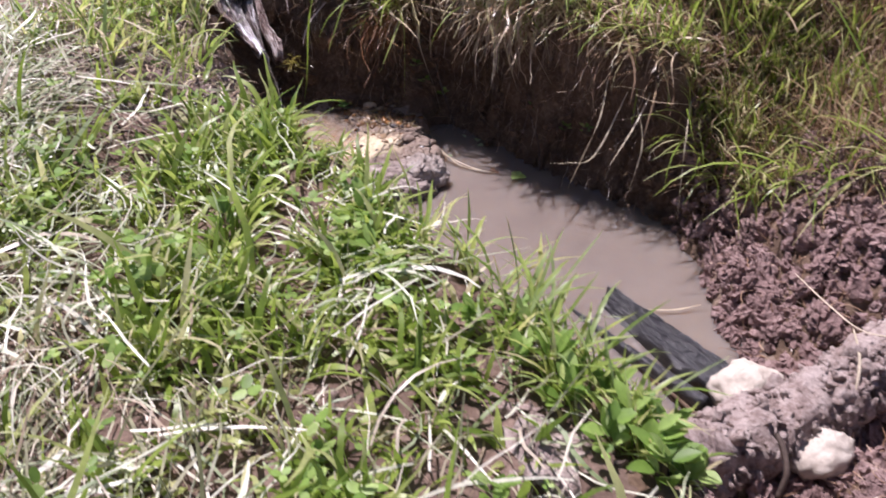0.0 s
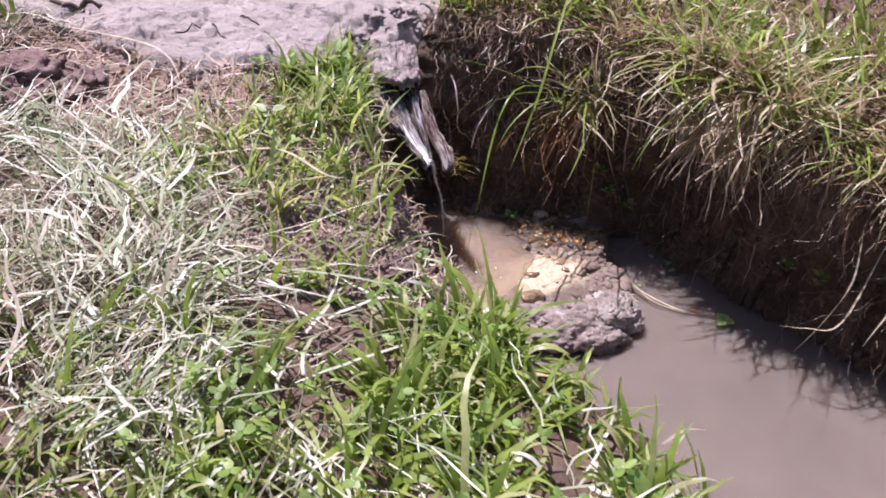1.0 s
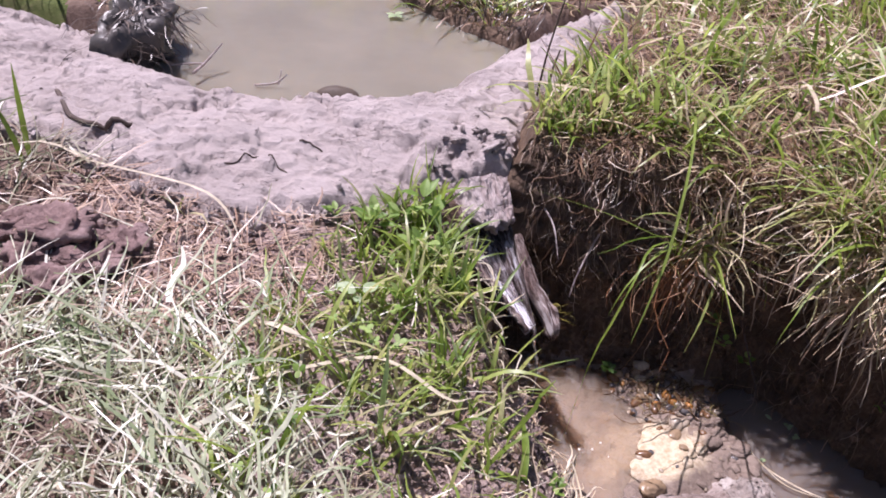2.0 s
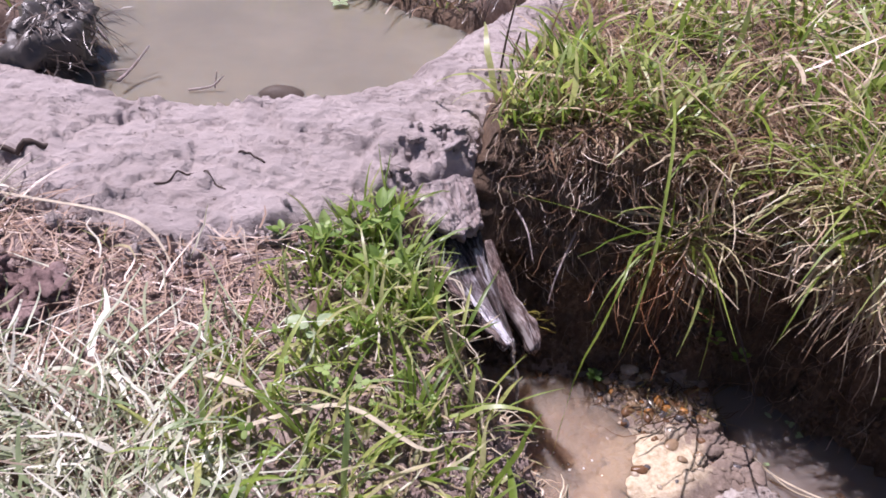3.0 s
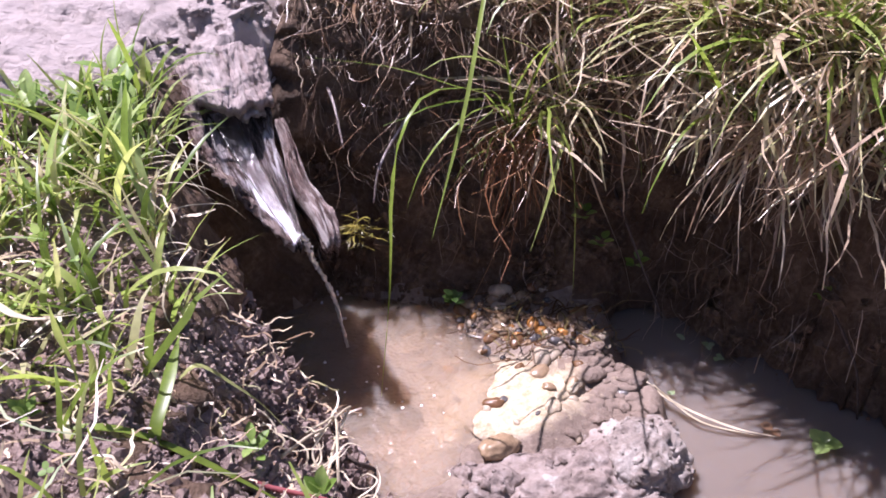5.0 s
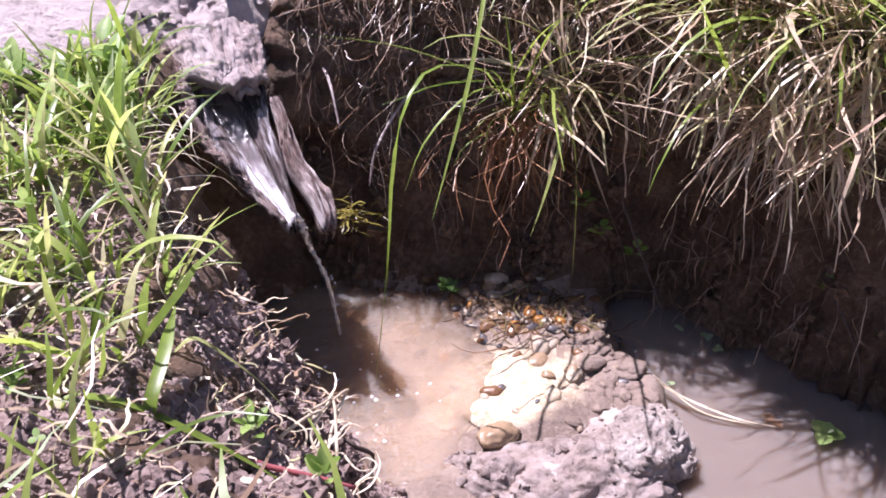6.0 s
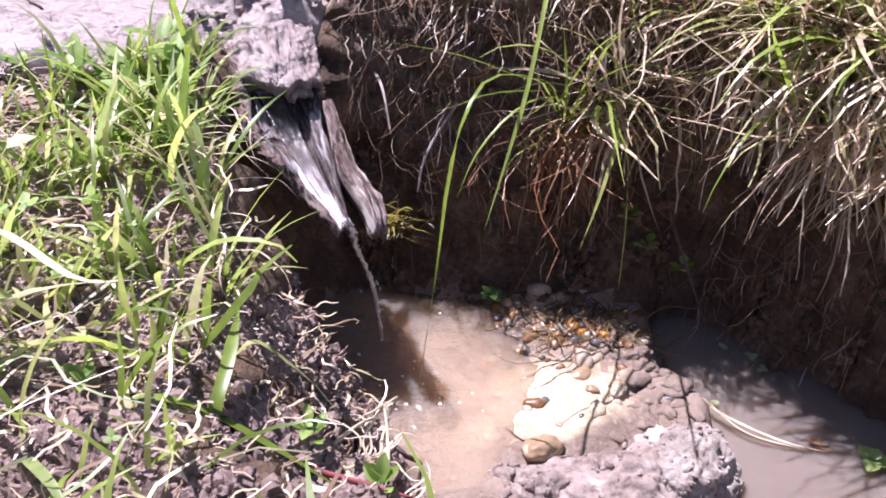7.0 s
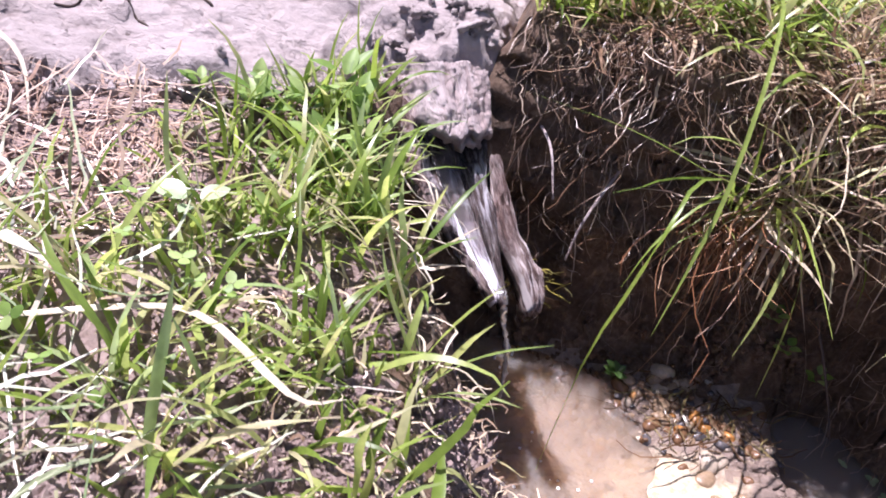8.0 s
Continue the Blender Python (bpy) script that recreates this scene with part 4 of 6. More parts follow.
def thing(name, place, label, category, group="", m=None):
    ob = new(name)
    ob.matrix_world = m if m is not None else Matrix.Translation(place)
    ob.empty_display_size = 0.02
    return tagged(ob, label, category, group)


def solid(name, v, f, mat, label, category, group="", m=None):
    ob = new(name, mesh_of(name, v, f, [mat]))
    if m is not None:
        ob.matrix_world = m
    return tagged(ob, label, category, group)


def board(n_along, n_across, top, thick, jag=0.0, seed=0):
    """A bent plank: top(u, s) gives its upper face for u across (-1..1) and s along (0..1); closed underneath. Ends splinter by jag."""
    us, ss = np.linspace(-1, 1, n_across), np.linspace(0, 1, n_along)
    upper, lower = [], []
    for s in ss:
        for u in us:
            cut0 = jag * (0.5 + 1.1 * noise.noise(Vector((u * 1.7, seed, 0.3))) + 0.5 * noise.noise(Vector((math.floor(u * 4.5), seed, 4.3))) + 0.15 * noise.noise(Vector((u * 11.0, seed, 4.3))))
            cut1 = 0.6 * jag * (0.5 + noise.noise(Vector((u * 4.3, seed, 7.3))))
            p = np.array(top(u, cut0 + (1 - cut0 - cut1) * s))
            q = p + np.array((0, 0, -thick * (1 - 0.35 * abs(u))))
            upper.append(p)
            lower.append(q)
    n = n_along * n_across
    i = np.arange(n).reshape(n_along, n_across)
    f = [grid_faces(n_across, n_along), grid_faces(n_across, n_along)[:, ::-1] + n]
    rim = np.concatenate([i[0], i[1:, -1], i[-1, -2::-1], i[-2:0:-1, 0]])
    r2 = np.roll(rim, -1)
    f.append(np.stack([rim, rim + n, r2 + n, r2], -1))
    return np.array(upper + lower), np.concatenate(f)


# ---- the wooden spout in the dam ----
def axes(origin, tail, right_turn=0.0):
    """Axes at origin whose y runs to tail, with x level."""
    o, t = Vector(origin), Vector(tail)
    yv = (t - o).normalized()
    xv = yv.cross(Vector((0, 0, 1))).normalized()
    zv = xv.cross(yv)
    return Matrix.Translation(o) @ Matrix((xv, yv, zv)).transposed().to_4x4() @ pose(0, 0, 0, 0, right_turn, 0)


def grain(u, s, seed, amp=0.0035):
    return amp * (noise.noise(Vector((u * 9, s * 2.0, seed))) + 0.6 * noise.noise(Vector((u * 23, s * 3.5, seed + 5))))


spout = thing("wooden_spout", None, "weathered hollow wooden gutter set in the mud dam, wet inside", "spout", m=axes((-0.296, 1.526, 0.2076), (-0.390, 1.704, 0.300), 4))
L = 0.227


def trough_top(u, s):
    left, right = -0.006 - 0.044 * float(smooth(0.0, 0.42, s)) - 0.010 * s - 0.003 * math.sin(s * 14), 0.003 + 0.010 * min(1.0, s * 2.5) + 0.012 * float(smooth(0.45, 0.75, s))
    mid, w = (left + right) / 2, (right - left) / 2
    wall = (0.026 if u < 0 else 0.016) * abs(u) ** 2.4 * min(1, 0.35 + s * 2)
    return (mid + u * w, -0.016 + s * (L + 0.016), wall - 0.008 + grain(u, s, 1, 0.0045) + 0.005 * noise.noise(Vector((u * 2.5, s * 9, 2))))


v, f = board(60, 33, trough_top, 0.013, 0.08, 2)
part("trough", mesh_of("trough", v, f, [M["wet_wood"]]), spout, "dark wet wood with silvery edges and painted pale highlights")
rim_line = [(x - 0.001, y, z - 0.003 + 0.0015 * math.sin(40 * y)) for x, y, z in (trough_top(-1.0, s) for s in np.linspace(0.03, 1.0, 14))]
part("rolled_rim", tube_mesh("rolled_rim", rim_line, 0.0072, M["rim_wood"], n=80, around=16, lumpy=0.75, seed=8, ends=(0.5, 1.2)), spout, "thick lumpy weathered edge")


def side_top(u, s):
    w = 0.0085 + 0.003 * math.sin(s * 5)
    return (0.029 - 0.005 * s + 0.004 * math.sin(s * 9) + u * w, -0.026 + s * 0.71 * L, 0.010 + 0.006 * s - 0.009 * u * u - 0.012 * max(0.0, 0.12 - s) / 0.12 + grain(u, s, 9, 0.007) + 0.006 * noise.noise(Vector((u * 2, s * 11, 7))))


v, f = board(40, 13, side_top, 0.024, 0.05, 5)
part("side_board", mesh_of("side_board", v, f, [M["rim_wood"]]), spout, "narrow reddish-brown plank with pale worn streaks")


def cover_top(u, s):
    low = 0.134 + 0.020 * max(0.0, u) + 0.034 * max(0.0, -u)
    return (-0.014 + u * (0.042 + 0.006 * s) + 0.004 * s, low * (1 - s) + 0.226 * s, 0.030 - 0.011 * u * u + 0.012 * s + grain(u, s * 2.5, 14, 0.0040) + 0.003 * noise.noise(Vector((u * 3, s * 5, 11))) + 0.002 * noise.noise(Vector((u * 9, s * 22, 12))))


def splinter_top(u, s):
    return (0.004 + u * 0.013, 0.140 + s * 0.06, 0.015 - 0.005 * u * u + 0.004 * s + grain(u, s, 34, 0.004))


v, f = board(16, 13, splinter_top, 0.008, 0.16, 8)
part("splinter", mesh_of("splinter", v, f, [M["bark"]]), spout, "pale broken splinter under the bark plate")
v, f = board(44, 41, cover_top, 0.014, 0.13, 13)
part("bark_cover", mesh_of("bark_cover", v, f, [M["bark"]]), spout, "pinkish-grey ragged bark plate")


def film_top(u, s):
    return (-0.002 - 0.024 * s ** 0.7 + u * (0.003 + 0.010 * s ** 0.7), -0.004 + s * 0.17, 0.0035 + 0.0002 * math.sin(s * 60 + u * 3) + 0.0012 * noise.noise(Vector((u * 4, s * 14, 3))))


v, f = board(60, 9, film_top, 0.0012)
film = part("water_film", mesh_of("water_film", v, f, [M["film"]]), spout, "thin film of running water")
film.visible_shadow = False

stream = thing("water_stream", (-0.296, 1.526, 0.197), "thin twisting trickle of clear water falling into the basin", "water")


def stream_line(n):
    out = []
    for i in range(n):
        s = i / (n - 1)
        out.append((0.028 * s + 0.0022 * math.sin(9 * s + 1), 0.036 * s + 0.0018 * math.sin(13 * s), 0.008 - 0.176 * (0.25 * s + 0.75 * s * s)))
    return out


st = tube_mesh("stream", stream_line(10), 0.0027, M["stream"], n=70, around=9, lumpy=1.1, seed=3, ends=(1.2, 0.6))
part("stream", st, stream).visible_shadow = False
drop_v, drop_f = lump((0.0015, 0.0015, 0.0022), 4, 2, 0.1)
drop_me = mesh_of("droplet", drop_v, drop_f, [M["stream"]])
rng = np.random.default_rng(31)
for i in range(8):
    d = part("droplet", drop_me, stream)
    s = rng.uniform(0.3, 1.0)
    d.location = (0.028 * s + rng.normal(0, 0.008), 0.036 * s + rng.normal(0, 0.010), 0.01 - 0.17 * s * s + rng.uniform(0, 0.02))

# ---- stones, clods and the muddy rock between basin and pool ----
def muddy_rock(radii, seed, m, mat, label, rough=0.26):
    """A sod-like rock: a broad uneven body, finer crags on it and a crust of crumbs."""
    v, f = lump(radii, seed, 6, rough, 1.35)
    k = []
    for p in v:
        q = Vector(p) + 0.006 * noise.noise_vector(Vector(p) * 40)
        near, _ = noise.voronoi(q * 30 + Vector((seed, 0, 0)))
        fine, _ = noise.voronoi(q * 85 + Vector((0, seed, 0)))
        k.append(0.96 + 0.05 * noise.fractal(q * 16, 0.9, 2.1, 4) + 0.16 * min(0.45, near[1] - near[0]) + 0.05 * min(0.5, fine[1] - fine[0]))
    k = np.array(k)
    ob = thing("muddy_rock", None, label, "rock", m=m)
    part("body", mesh_of("body", v * k[:, None], f, [mat]), ob)
    r2 = np.random.default_rng(seed)
    bits = [lump((1, 0.85, 0.6), 300 + j, 2, 0.7, 1.6, 0.1) for j in range(6)]
    pick = [i for i in r2.integers(0, len(v), 2600) if v[i][2] > -0.2 * radii[2]][:150]
    crumbs = [(bits[j % 6][0] @ np.array(Euler(r2.uniform(0, 6.28, 3)).to_matrix()).T * (r2.gamma(1.4, 0.0012) + 0.0005) + v[i] * k[i], bits[j % 6][1]) for j, i in enumerate(pick)]
    cv, cf = joined(crumbs)
    part("mud_crust", mesh_of("mud_crust", cv, cf, [mat]), ob)
    return ob


BALLS[6] = ball(6)
muddy_rock((0.100, 0.058, 0.040), 6, pose(-0.028, 1.378, 0.006, 0, 0, 10), M["lump_mud"], "lumpy mauve-grey rock caked with drying mud")
muddy_rock((0.050, 0.046, 0.040), 12, pose(0.030, 1.405, 0.016, 0, 0, 50), M["pale_mud"], "rounded rock crusted with whitish dried mud", 0.2)
muddy_rock((0.050, 0.034, 0.030), 21, pose(-0.110, 1.365, 0.014, 0, 0, -20), M["lump_mud"], "low lump of mauve-grey mud at the basin lip")

PEBBLES = [("pale", (0.44, 0.36, 0.27)), ("brown", (0.17, 0.09, 0.045)), ("grey", (0.11, 0.10, 0.10)), ("orange", (0.42, 0.19, 0.05)), ("sandy", (0.30, 0.21, 0.13))]
for name, c in PEBBLES:
    M["peb_" + name] = earth_mat("pebble_" + name, [(0.3, tuple(k * 0.7 for k in c)), (0.7, tuple(min(1, k * 1.3) for k in c))], 90, 400, 0.25, 0.0005, spec=0.5)
rng = np.random.default_rng(41)
base_pebbles = []
for k, (name, c) in enumerate(PEBBLES):
    v, f = lump((1.0, 0.72, 0.55), 50 + k, 3, 0.22, 1.1)
    base_pebbles.append(mesh_of("pebble", v * 0.010, f, [M["peb_" + name]]))
PEB_LABEL = {"pale": "small pale wet pebble on the sandbar", "brown": "small brown wet pebble on the sandbar", "grey": "small dark grey wet pebble on the sandbar",
             "orange": "small orange wet pebble on the sandbar", "sandy": "small sandy wet pebble on the sandbar"}
for i in range(170):
    a, r = rng.uniform(0, TAU), rng.uniform(0, 1) ** 0.6
    px, py = -0.085 + 0.125 * r * math.cos(a), 1.588 + 0.060 * r * math.sin(a)
    if i > 140:
        px, py = rng.uniform(-0.16, 0.03), rng.uniform(1.42, 1.62)
    k = int(rng.choice(5, p=(0.26, 0.27, 0.17, 0.03, 0.27)))
    s = min(1.45, rng.gamma(2.2, 0.24) + 0.20, 0.85 if k == 2 else 1.45)
    ob = new("pebble", base_pebbles[k])
    ob.matrix_world = pose(px, py, float(level_at(px, py)[0]) - 0.0010 * s, rng.normal(0, 15), rng.normal(0, 15), rng.uniform(0, 360)) @ Matrix.Diagonal((s, s, s, 1))
    tagged(ob, PEB_LABEL[PEBBLES[k][0]], "pebble", "pebbles on the sandbar")
v, f = lump((0.021, 0.014, 0.011), 77, 4, 0.2, 1.2)
solid("pebble", v, f, M["peb_sandy"], "larger pinkish-brown pebble beside the muddy rock", "pebble", "pebbles on the sandbar", m=pose(-0.101, 1.405, 0.040, 5, 10, 35))

# wet lumps of mud between the sandbar and the pool
rng_m = np.random.default_rng(43)
bumps = [lump((1, 0.75, 0.38), 320 + k, 3, 0.35, 1.3) for k in range(6)]
heap = []
for i in range(70):
    px, py = rng_m.normal(0.010, 0.024), rng_m.normal(1.488, 0.034)
    k = rng_m.gamma(2.0, 0.0030) + 0.003
    heap.append((bumps[i % 6][0] @ np.array(Euler((0, 0, rng_m.uniform(0, 6.28))).to_matrix()).T * min(k, 0.016) + np.array((px, py, float(level_at(px, py)[0]))), bumps[i % 6][1]))
stuff("mud_lumps", heap, M["shelf_mud"], "low wet lumps of mauve mud beside the sandbar", "mud")

n = 120
r = np.stack([rng.normal(-0.06, 0.06, n), rng.normal(1.585, 0.028, n), np.zeros(n)], -1)
r[:, 2] = ground_level(r[:, 0], r[:, 1]) + rng.uniform(0.001, 0.008, n)
stuff("wet_debris", [blades(rng, r, rng.uniform(0, TAU, n), rng.gamma(4, 0.009, n) + 0.01, rng.uniform(0.0008, 0.0026, n), rng.uniform(78, 96, n), rng.uniform(-10, 20, n), wander=0.4, tip=0.6)], M["soaked"], "wet brown stalks and leaf bits on the pebbles", "debris")
v, f = lump((0.050, 0.040, 0.034), 91, 4, 0.28, 1.2, 0.05)
solid("stone", v, f, M["stone"], "pale rounded stone lying against the muddy root", "stone", "stones at the pool end", m=pose(0.510, 0.825, 0.045, 0, 8, 25))
v, f = lump((0.042, 0.028, 0.027), 95, 4, 0.22, 1.2, 0.08)
solid("stone", v, f, M["stone"], "pale angular stone under the muddy root", "stone", "stones at the pool end", m=pose(0.540, 0.664, 0.098, 0, -6, 30))

root = thing("muddy_root", (0.45, 0.655, 0.105), "thick fallen root caked with grey dried mud", "root")
part("stem", tube_mesh("stem", [(-0.30, -0.21, 0.16), (-0.18, -0.115, 0.085), (-0.06, -0.02, 0.010), (0.10, 0.075, 0.0), (0.22, 0.155, 0.02), (0.42, 0.25, 0.07)], 0.044, M["root"], n=90, around=44, lumpy=0.30, seed=2, ends=(1.15, 0.85)), root)
rng = np.random.default_rng(37)
line = spline([(-0.30, -0.21, 0.16), (-0.18, -0.115, 0.085), (-0.06, -0.02, 0.010), (0.10, 0.075, 0.0), (0.22, 0.155, 0.02), (0.42, 0.25, 0.07)], 200)
shapes = [lump((1, 0.75, 0.32), 170 + k, 2, 0.7, 1.8) for k in range(7)]
heap = []
for i in range(2600):
    p = line[rng.integers(0, 200)]
    a, k = rng.uniform(0, TAU), i % 7
    q = p + (0.049 - 0.010 * (p[0] + 0.30) / 0.72) * np.array((-0.55 * math.cos(a), 0.83 * math.cos(a), math.sin(a)))
    heap.append((shapes[k][0] @ np.array(Euler(rng.uniform(0, 6.28, 3)).to_matrix()).T * (rng.gamma(2.0, 0.0020) + 0.0015) + q, shapes[k][1]))
v, f = joined(heap)
part("dirt_crust", mesh_of("dirt_crust", v, f, [M["root"]]), root, "crust of dried mud crumbs")
part("side_root", tube_mesh("side_root", [(-0.02, 0.03, 0.03), (0.02, 0.0, 0.035), (0.03, -0.035, 0.015), (0.025, -0.05, -0.02)], 0.0035, M["twig"], n=20, lumpy=0.2), root)

# ---- the charred wooden gutter in the pool ----
gutter = thing("charred_gutter", None, "charred black hollow wooden gutter lying half in the water", "gutter", m=axes((0.332, 1.046, -0.008), (0.480, 0.802, 0.032)))
G = 0.275


def gutter_floor(u, s):
    return (-u * 0.036, s * G, 0.012 * abs(u) ** 3 - 0.020 + 0.004 * noise.noise(Vector((u * 1.5, s * 6, 21))) + 0.0015 * noise.noise(Vector((u * 5, s * 25, 22))))


v, f = board(30, 15, gutter_floor, 0.012, 0.05, 3)
part("floor", mesh_of("floor", v, f, [M["bank_soil"]]), gutter, "muddy brown inside")


def gutter_rim(u, s):
    return (-0.034 + 0.004 * s - u * (0.024 + 0.006 * s), -0.012 + s * (G + 0.01), 0.024 - 0.014 * u * u + 0.0024 * math.sin(u * 15 + 2 * s + 3 * noise.noise(Vector((u, s * 5, 3)))) + grain(u, s * 4, 25, 0.005) + 0.003 * noise.noise(Vector((u * 7, s * 30, 26))))


v, f = board(50, 31, gutter_rim, 0.036, 0.06, 6)
part("thick_rim", mesh_of("thick_rim", v, f, [M["char"]]), gutter, "deeply ribbed charred black wood")


def gutter_edge(u, s):
    return (0.040 - 0.016 * s - u * (0.003 + 0.006 * s), -0.020 + s * (G + 0.02), 0.012 - 0.005 * u * u + grain(u, s, 29, 0.003))


v, f = board(40, 7, gutter_edge, 0.022, 0.05, 7)
part("thin_rim", mesh_of("thin_rim", v, f, [M["char"]]), gutter)

# clods: the slumped earth at the pool's end, bare soil in the lawn, crumbs along the dam
rng = np.random.default_rng(51)


def clod_heap(rng, x, y, size, lift=0.3, subdivisions=2, most=0.012, rough=1.3):
    size = np.minimum(size, most)
    shapes = [lump((1, 0.8 - 0.04 * (k % 5), 0.6 - 0.05 * (k % 4)), 100 + k, subdivisions, rough, 2.0, 0.20) for k in range(9)]
    out = []
    z = ground_level(x, y)
    for i in range(len(x)):
        v, f = shapes[i % 9]
        m = np.array(Euler(rng.uniform(0, 6.28, 3)).to_matrix())
        out.append((v @ m.T * size[i] + np.array((x[i], y[i], z[i] + lift * size[i])), f))
    return out


def slump_area(x, y):
    d = pit_distance(x, y)
    end = y < 0.55 + 0.6 * (x - 0.26)
    return ((d > -0.05) & ((x > 0.5) | end) & (y < 1.36) & (ground_level(x, y) > -0.02)).astype(float)


x, y = scatter(rng, 11500, (0.30, 1.05, 0.38, 1.38), slump_area)
heap = clod_heap(rng, x, y, rng.gamma(1.7, 0.0032, len(x)) + 0.0016, 0.3, 2, 0.013, 0.7)
x, y = scatter(rng, 620, (0.50, 0.95, 0.55, 1.25), slump_area)
heap += clod_heap(rng, x, y, rng.uniform(0.010, 0.022, len(x)), 0.35, 3, 0.022, 0.6)
stuff("soil_clods", heap, M["clod"], "crumbly reddish-brown soil clods slumped into the pool", "soil", False)


x, y = scatter(rng, 2200, (0.45, 1.05, 0.50, 1.25), lambda x, y: slump_area(x, y) * 0.7)
n = len(x)
r = rooted(x, y, 0.0)
r[:, 2] += rng.uniform(0.002, 0.012, n)
stuff("slump_fibres", [blades(rng, r, rng.uniform(0, TAU, n), rng.gamma(3, 0.008, n) + 0.008, rng.uniform(0.0008, 0.0022, n), rng.uniform(30, 110, n), rng.uniform(-10, 60, n), wander=0.4, segments=5, tip=0.5)], M["thatch"], "torn brown root fibres in the slumped soil", "roots")

px, py, out = rim_points(rng, 2800, -0.36, 0.62)
deep = rng.uniform(0.10, 1.15, 2800) * wall_width(px, py)
px, py = px + np.cos(out) * deep, py + np.sin(out) * deep
stuff("bank_clods", clod_heap(rng, px, py, rng.gamma(1.3, 0.0020, 2800) + 0.0010, 0.1), M["bank_soil"], "dark moist earth clods on the bank face", "soil", False)


def bare_lawn(x, y):
    edge = smooth(0.16, 0.02, -pit_distance(x, y)) * smooth(1.05, 1.2, y) * 0.8
    patch = np.maximum(smooth(0.05, 0.25, fbm(x, y, 0.10, 3, 151)) * 0.35, 0.95 * soil_zone(x, y))
    spot = smooth(1.2, 0.7, np.hypot((x + 0.87) / 0.11, (y - 1.40) / 0.09)) * 1.0
    red = smooth(1.1, 0.8, np.hypot((x + 0.72) / 0.24, (y - 1.45) / 0.17)) * 0.3
    return on_lawn(x, y) * np.clip(edge + patch + spot + red, 0, 1)


x, y = scatter(rng, 26000, (-1.2, 0.3, 0.4, 1.6), lambda x, y: np.maximum(bare_lawn(x, y), (pit_distance(x, y) < 0.18) * (y < 1.5) * smooth(1.1, 0.8, np.hypot((x + 0.30) / 0.20, (y - 1.26) / 0.24))))
heap = clod_heap(rng, x, y, np.where(rng.uniform(0, 1, len(x)) < 0.06, rng.uniform(0.005, 0.010, len(x)), rng.gamma(1.6, 0.0014, len(x)) + 0.0010), 0.35, 1)
x, y = scatter(rng, 13000, (-0.52, -0.16, 1.03, 1.40), lambda x, y: (pit_distance(x, y) < 0.19) * smooth(1.2, 0.8, np.hypot((x + 0.33) / 0.20, (y - 1.20) / 0.19)))
heap += clod_heap(rng, x, y, rng.gamma(1.8, 0.0012, len(x)) + 0.0012, 0.05, 2, 0.010, 0.5)
stuff("soil_crumbs", heap, M["red_soil"], "dry pinkish-brown soil crumbs between the grass", "soil", False)
x = rng.uniform(-1.15, -0.44, 380)
y = np.interp(x, [-1.3, -1.08, -0.98, -0.88, -0.80, -0.73, -0.67, -0.63, -0.56, -0.46, -0.40, -0.30], [1.66, 1.645, 1.615, 1.55, 1.528, 1.506, 1.50, 1.528, 1.562, 1.625, 1.665, 1.70]) + rng.normal(0.004, 0.012, 380)
heap = clod_heap(rng, x, y, rng.gamma(1.6, 0.0018, 380) + 0.0012, 0.4, 2)
z_dam = np.maximum(dam_level(x, y)[0], ground_level(x, y)) - ground_level(x, y)
heap = [(v + np.array((0, 0, dz)), f) for (v, f), dz in zip(heap, z_dam)]
x, y = rng.uniform(-0.47, -0.31, 60), rng.uniform(1.66, 1.80, 60)
beside = (x < -0.425) | (y > 1.75)
x, y = x[beside], y[beside]
z0, z1 = ground_level(x, y), dam_level(x, y)[0]
heap += [(v + np.array((0, 0, max(0, b - a))), f) for (v, f), a, b in zip(clod_heap(rng, x, y, rng.gamma(2.0, 0.0018, len(x)) + 0.001, 0.2, 2), z0, z1)]
x, y = np.where(rng.uniform(0, 1, 18) < 0.5, rng.uniform(-0.46, -0.425, 18), rng.uniform(-0.43, -0.34, 18)), rng.uniform(1.655, 1.79, 18)
y = np.where(x > -0.425, rng.uniform(1.745, 1.80, 18), y)
sz = rng.gamma(2.0, 0.0022, 18) + 0.003
shapes = [lump((1, 0.9, 0.45), 190 + k, 3, 0.75, 1.5, 0.14) for k in range(6)]
for i in range(18):
    v, f = shapes[i % 6]
    heap.append((v @ np.array(Euler((rng.normal(0, 0.4), rng.normal(0, 0.4), rng.uniform(0, 6.28))).to_matrix()).T * sz[i] + np.array((x[i], y[i], max(float(dam_level(x[i:i + 1], y[i:i + 1])[0][0]), 0.312))), f))
stuff("mud_crumbs", heap, M["dam_mud"], "crumbled lumps of grey mud along the dam edge", "mud")
for i, (px, py, s) in enumerate([(-0.885, 1.425, 0.044), (-0.835, 1.385, 0.036), (-0.915, 1.375, 0.034), (-0.805, 1.425, 0.028), (-0.86, 1.335, 0.032), (-0.945, 1.44, 0.028)]):
    v, f = lump((s, s * 0.85, s * 0.6), 130 + i, 4, 0.6, 2.2, 0.06)
    solid("soil_clod", v, f, M["clod"], "brown soil clod lying on the lawn", "soil clod", "clods near the dam", m=pose(px, py, float(level_at(px, py)[0]) + s * 0.38, 0, 0, 40 * i))

# ---- bank tuft with long hanging blades ----
def tuft_of(name, place, label, lines, mat, group=""):
    t = thing(name, place, label, "grass tuft", group)
    for pts, w in lines:
        v, f = leaf_blade([np.array(p) - np.array(place) for p in pts], 0.64 * w)
        part("blade", mesh_of("blade", v, f, [mat]), t)
    return t


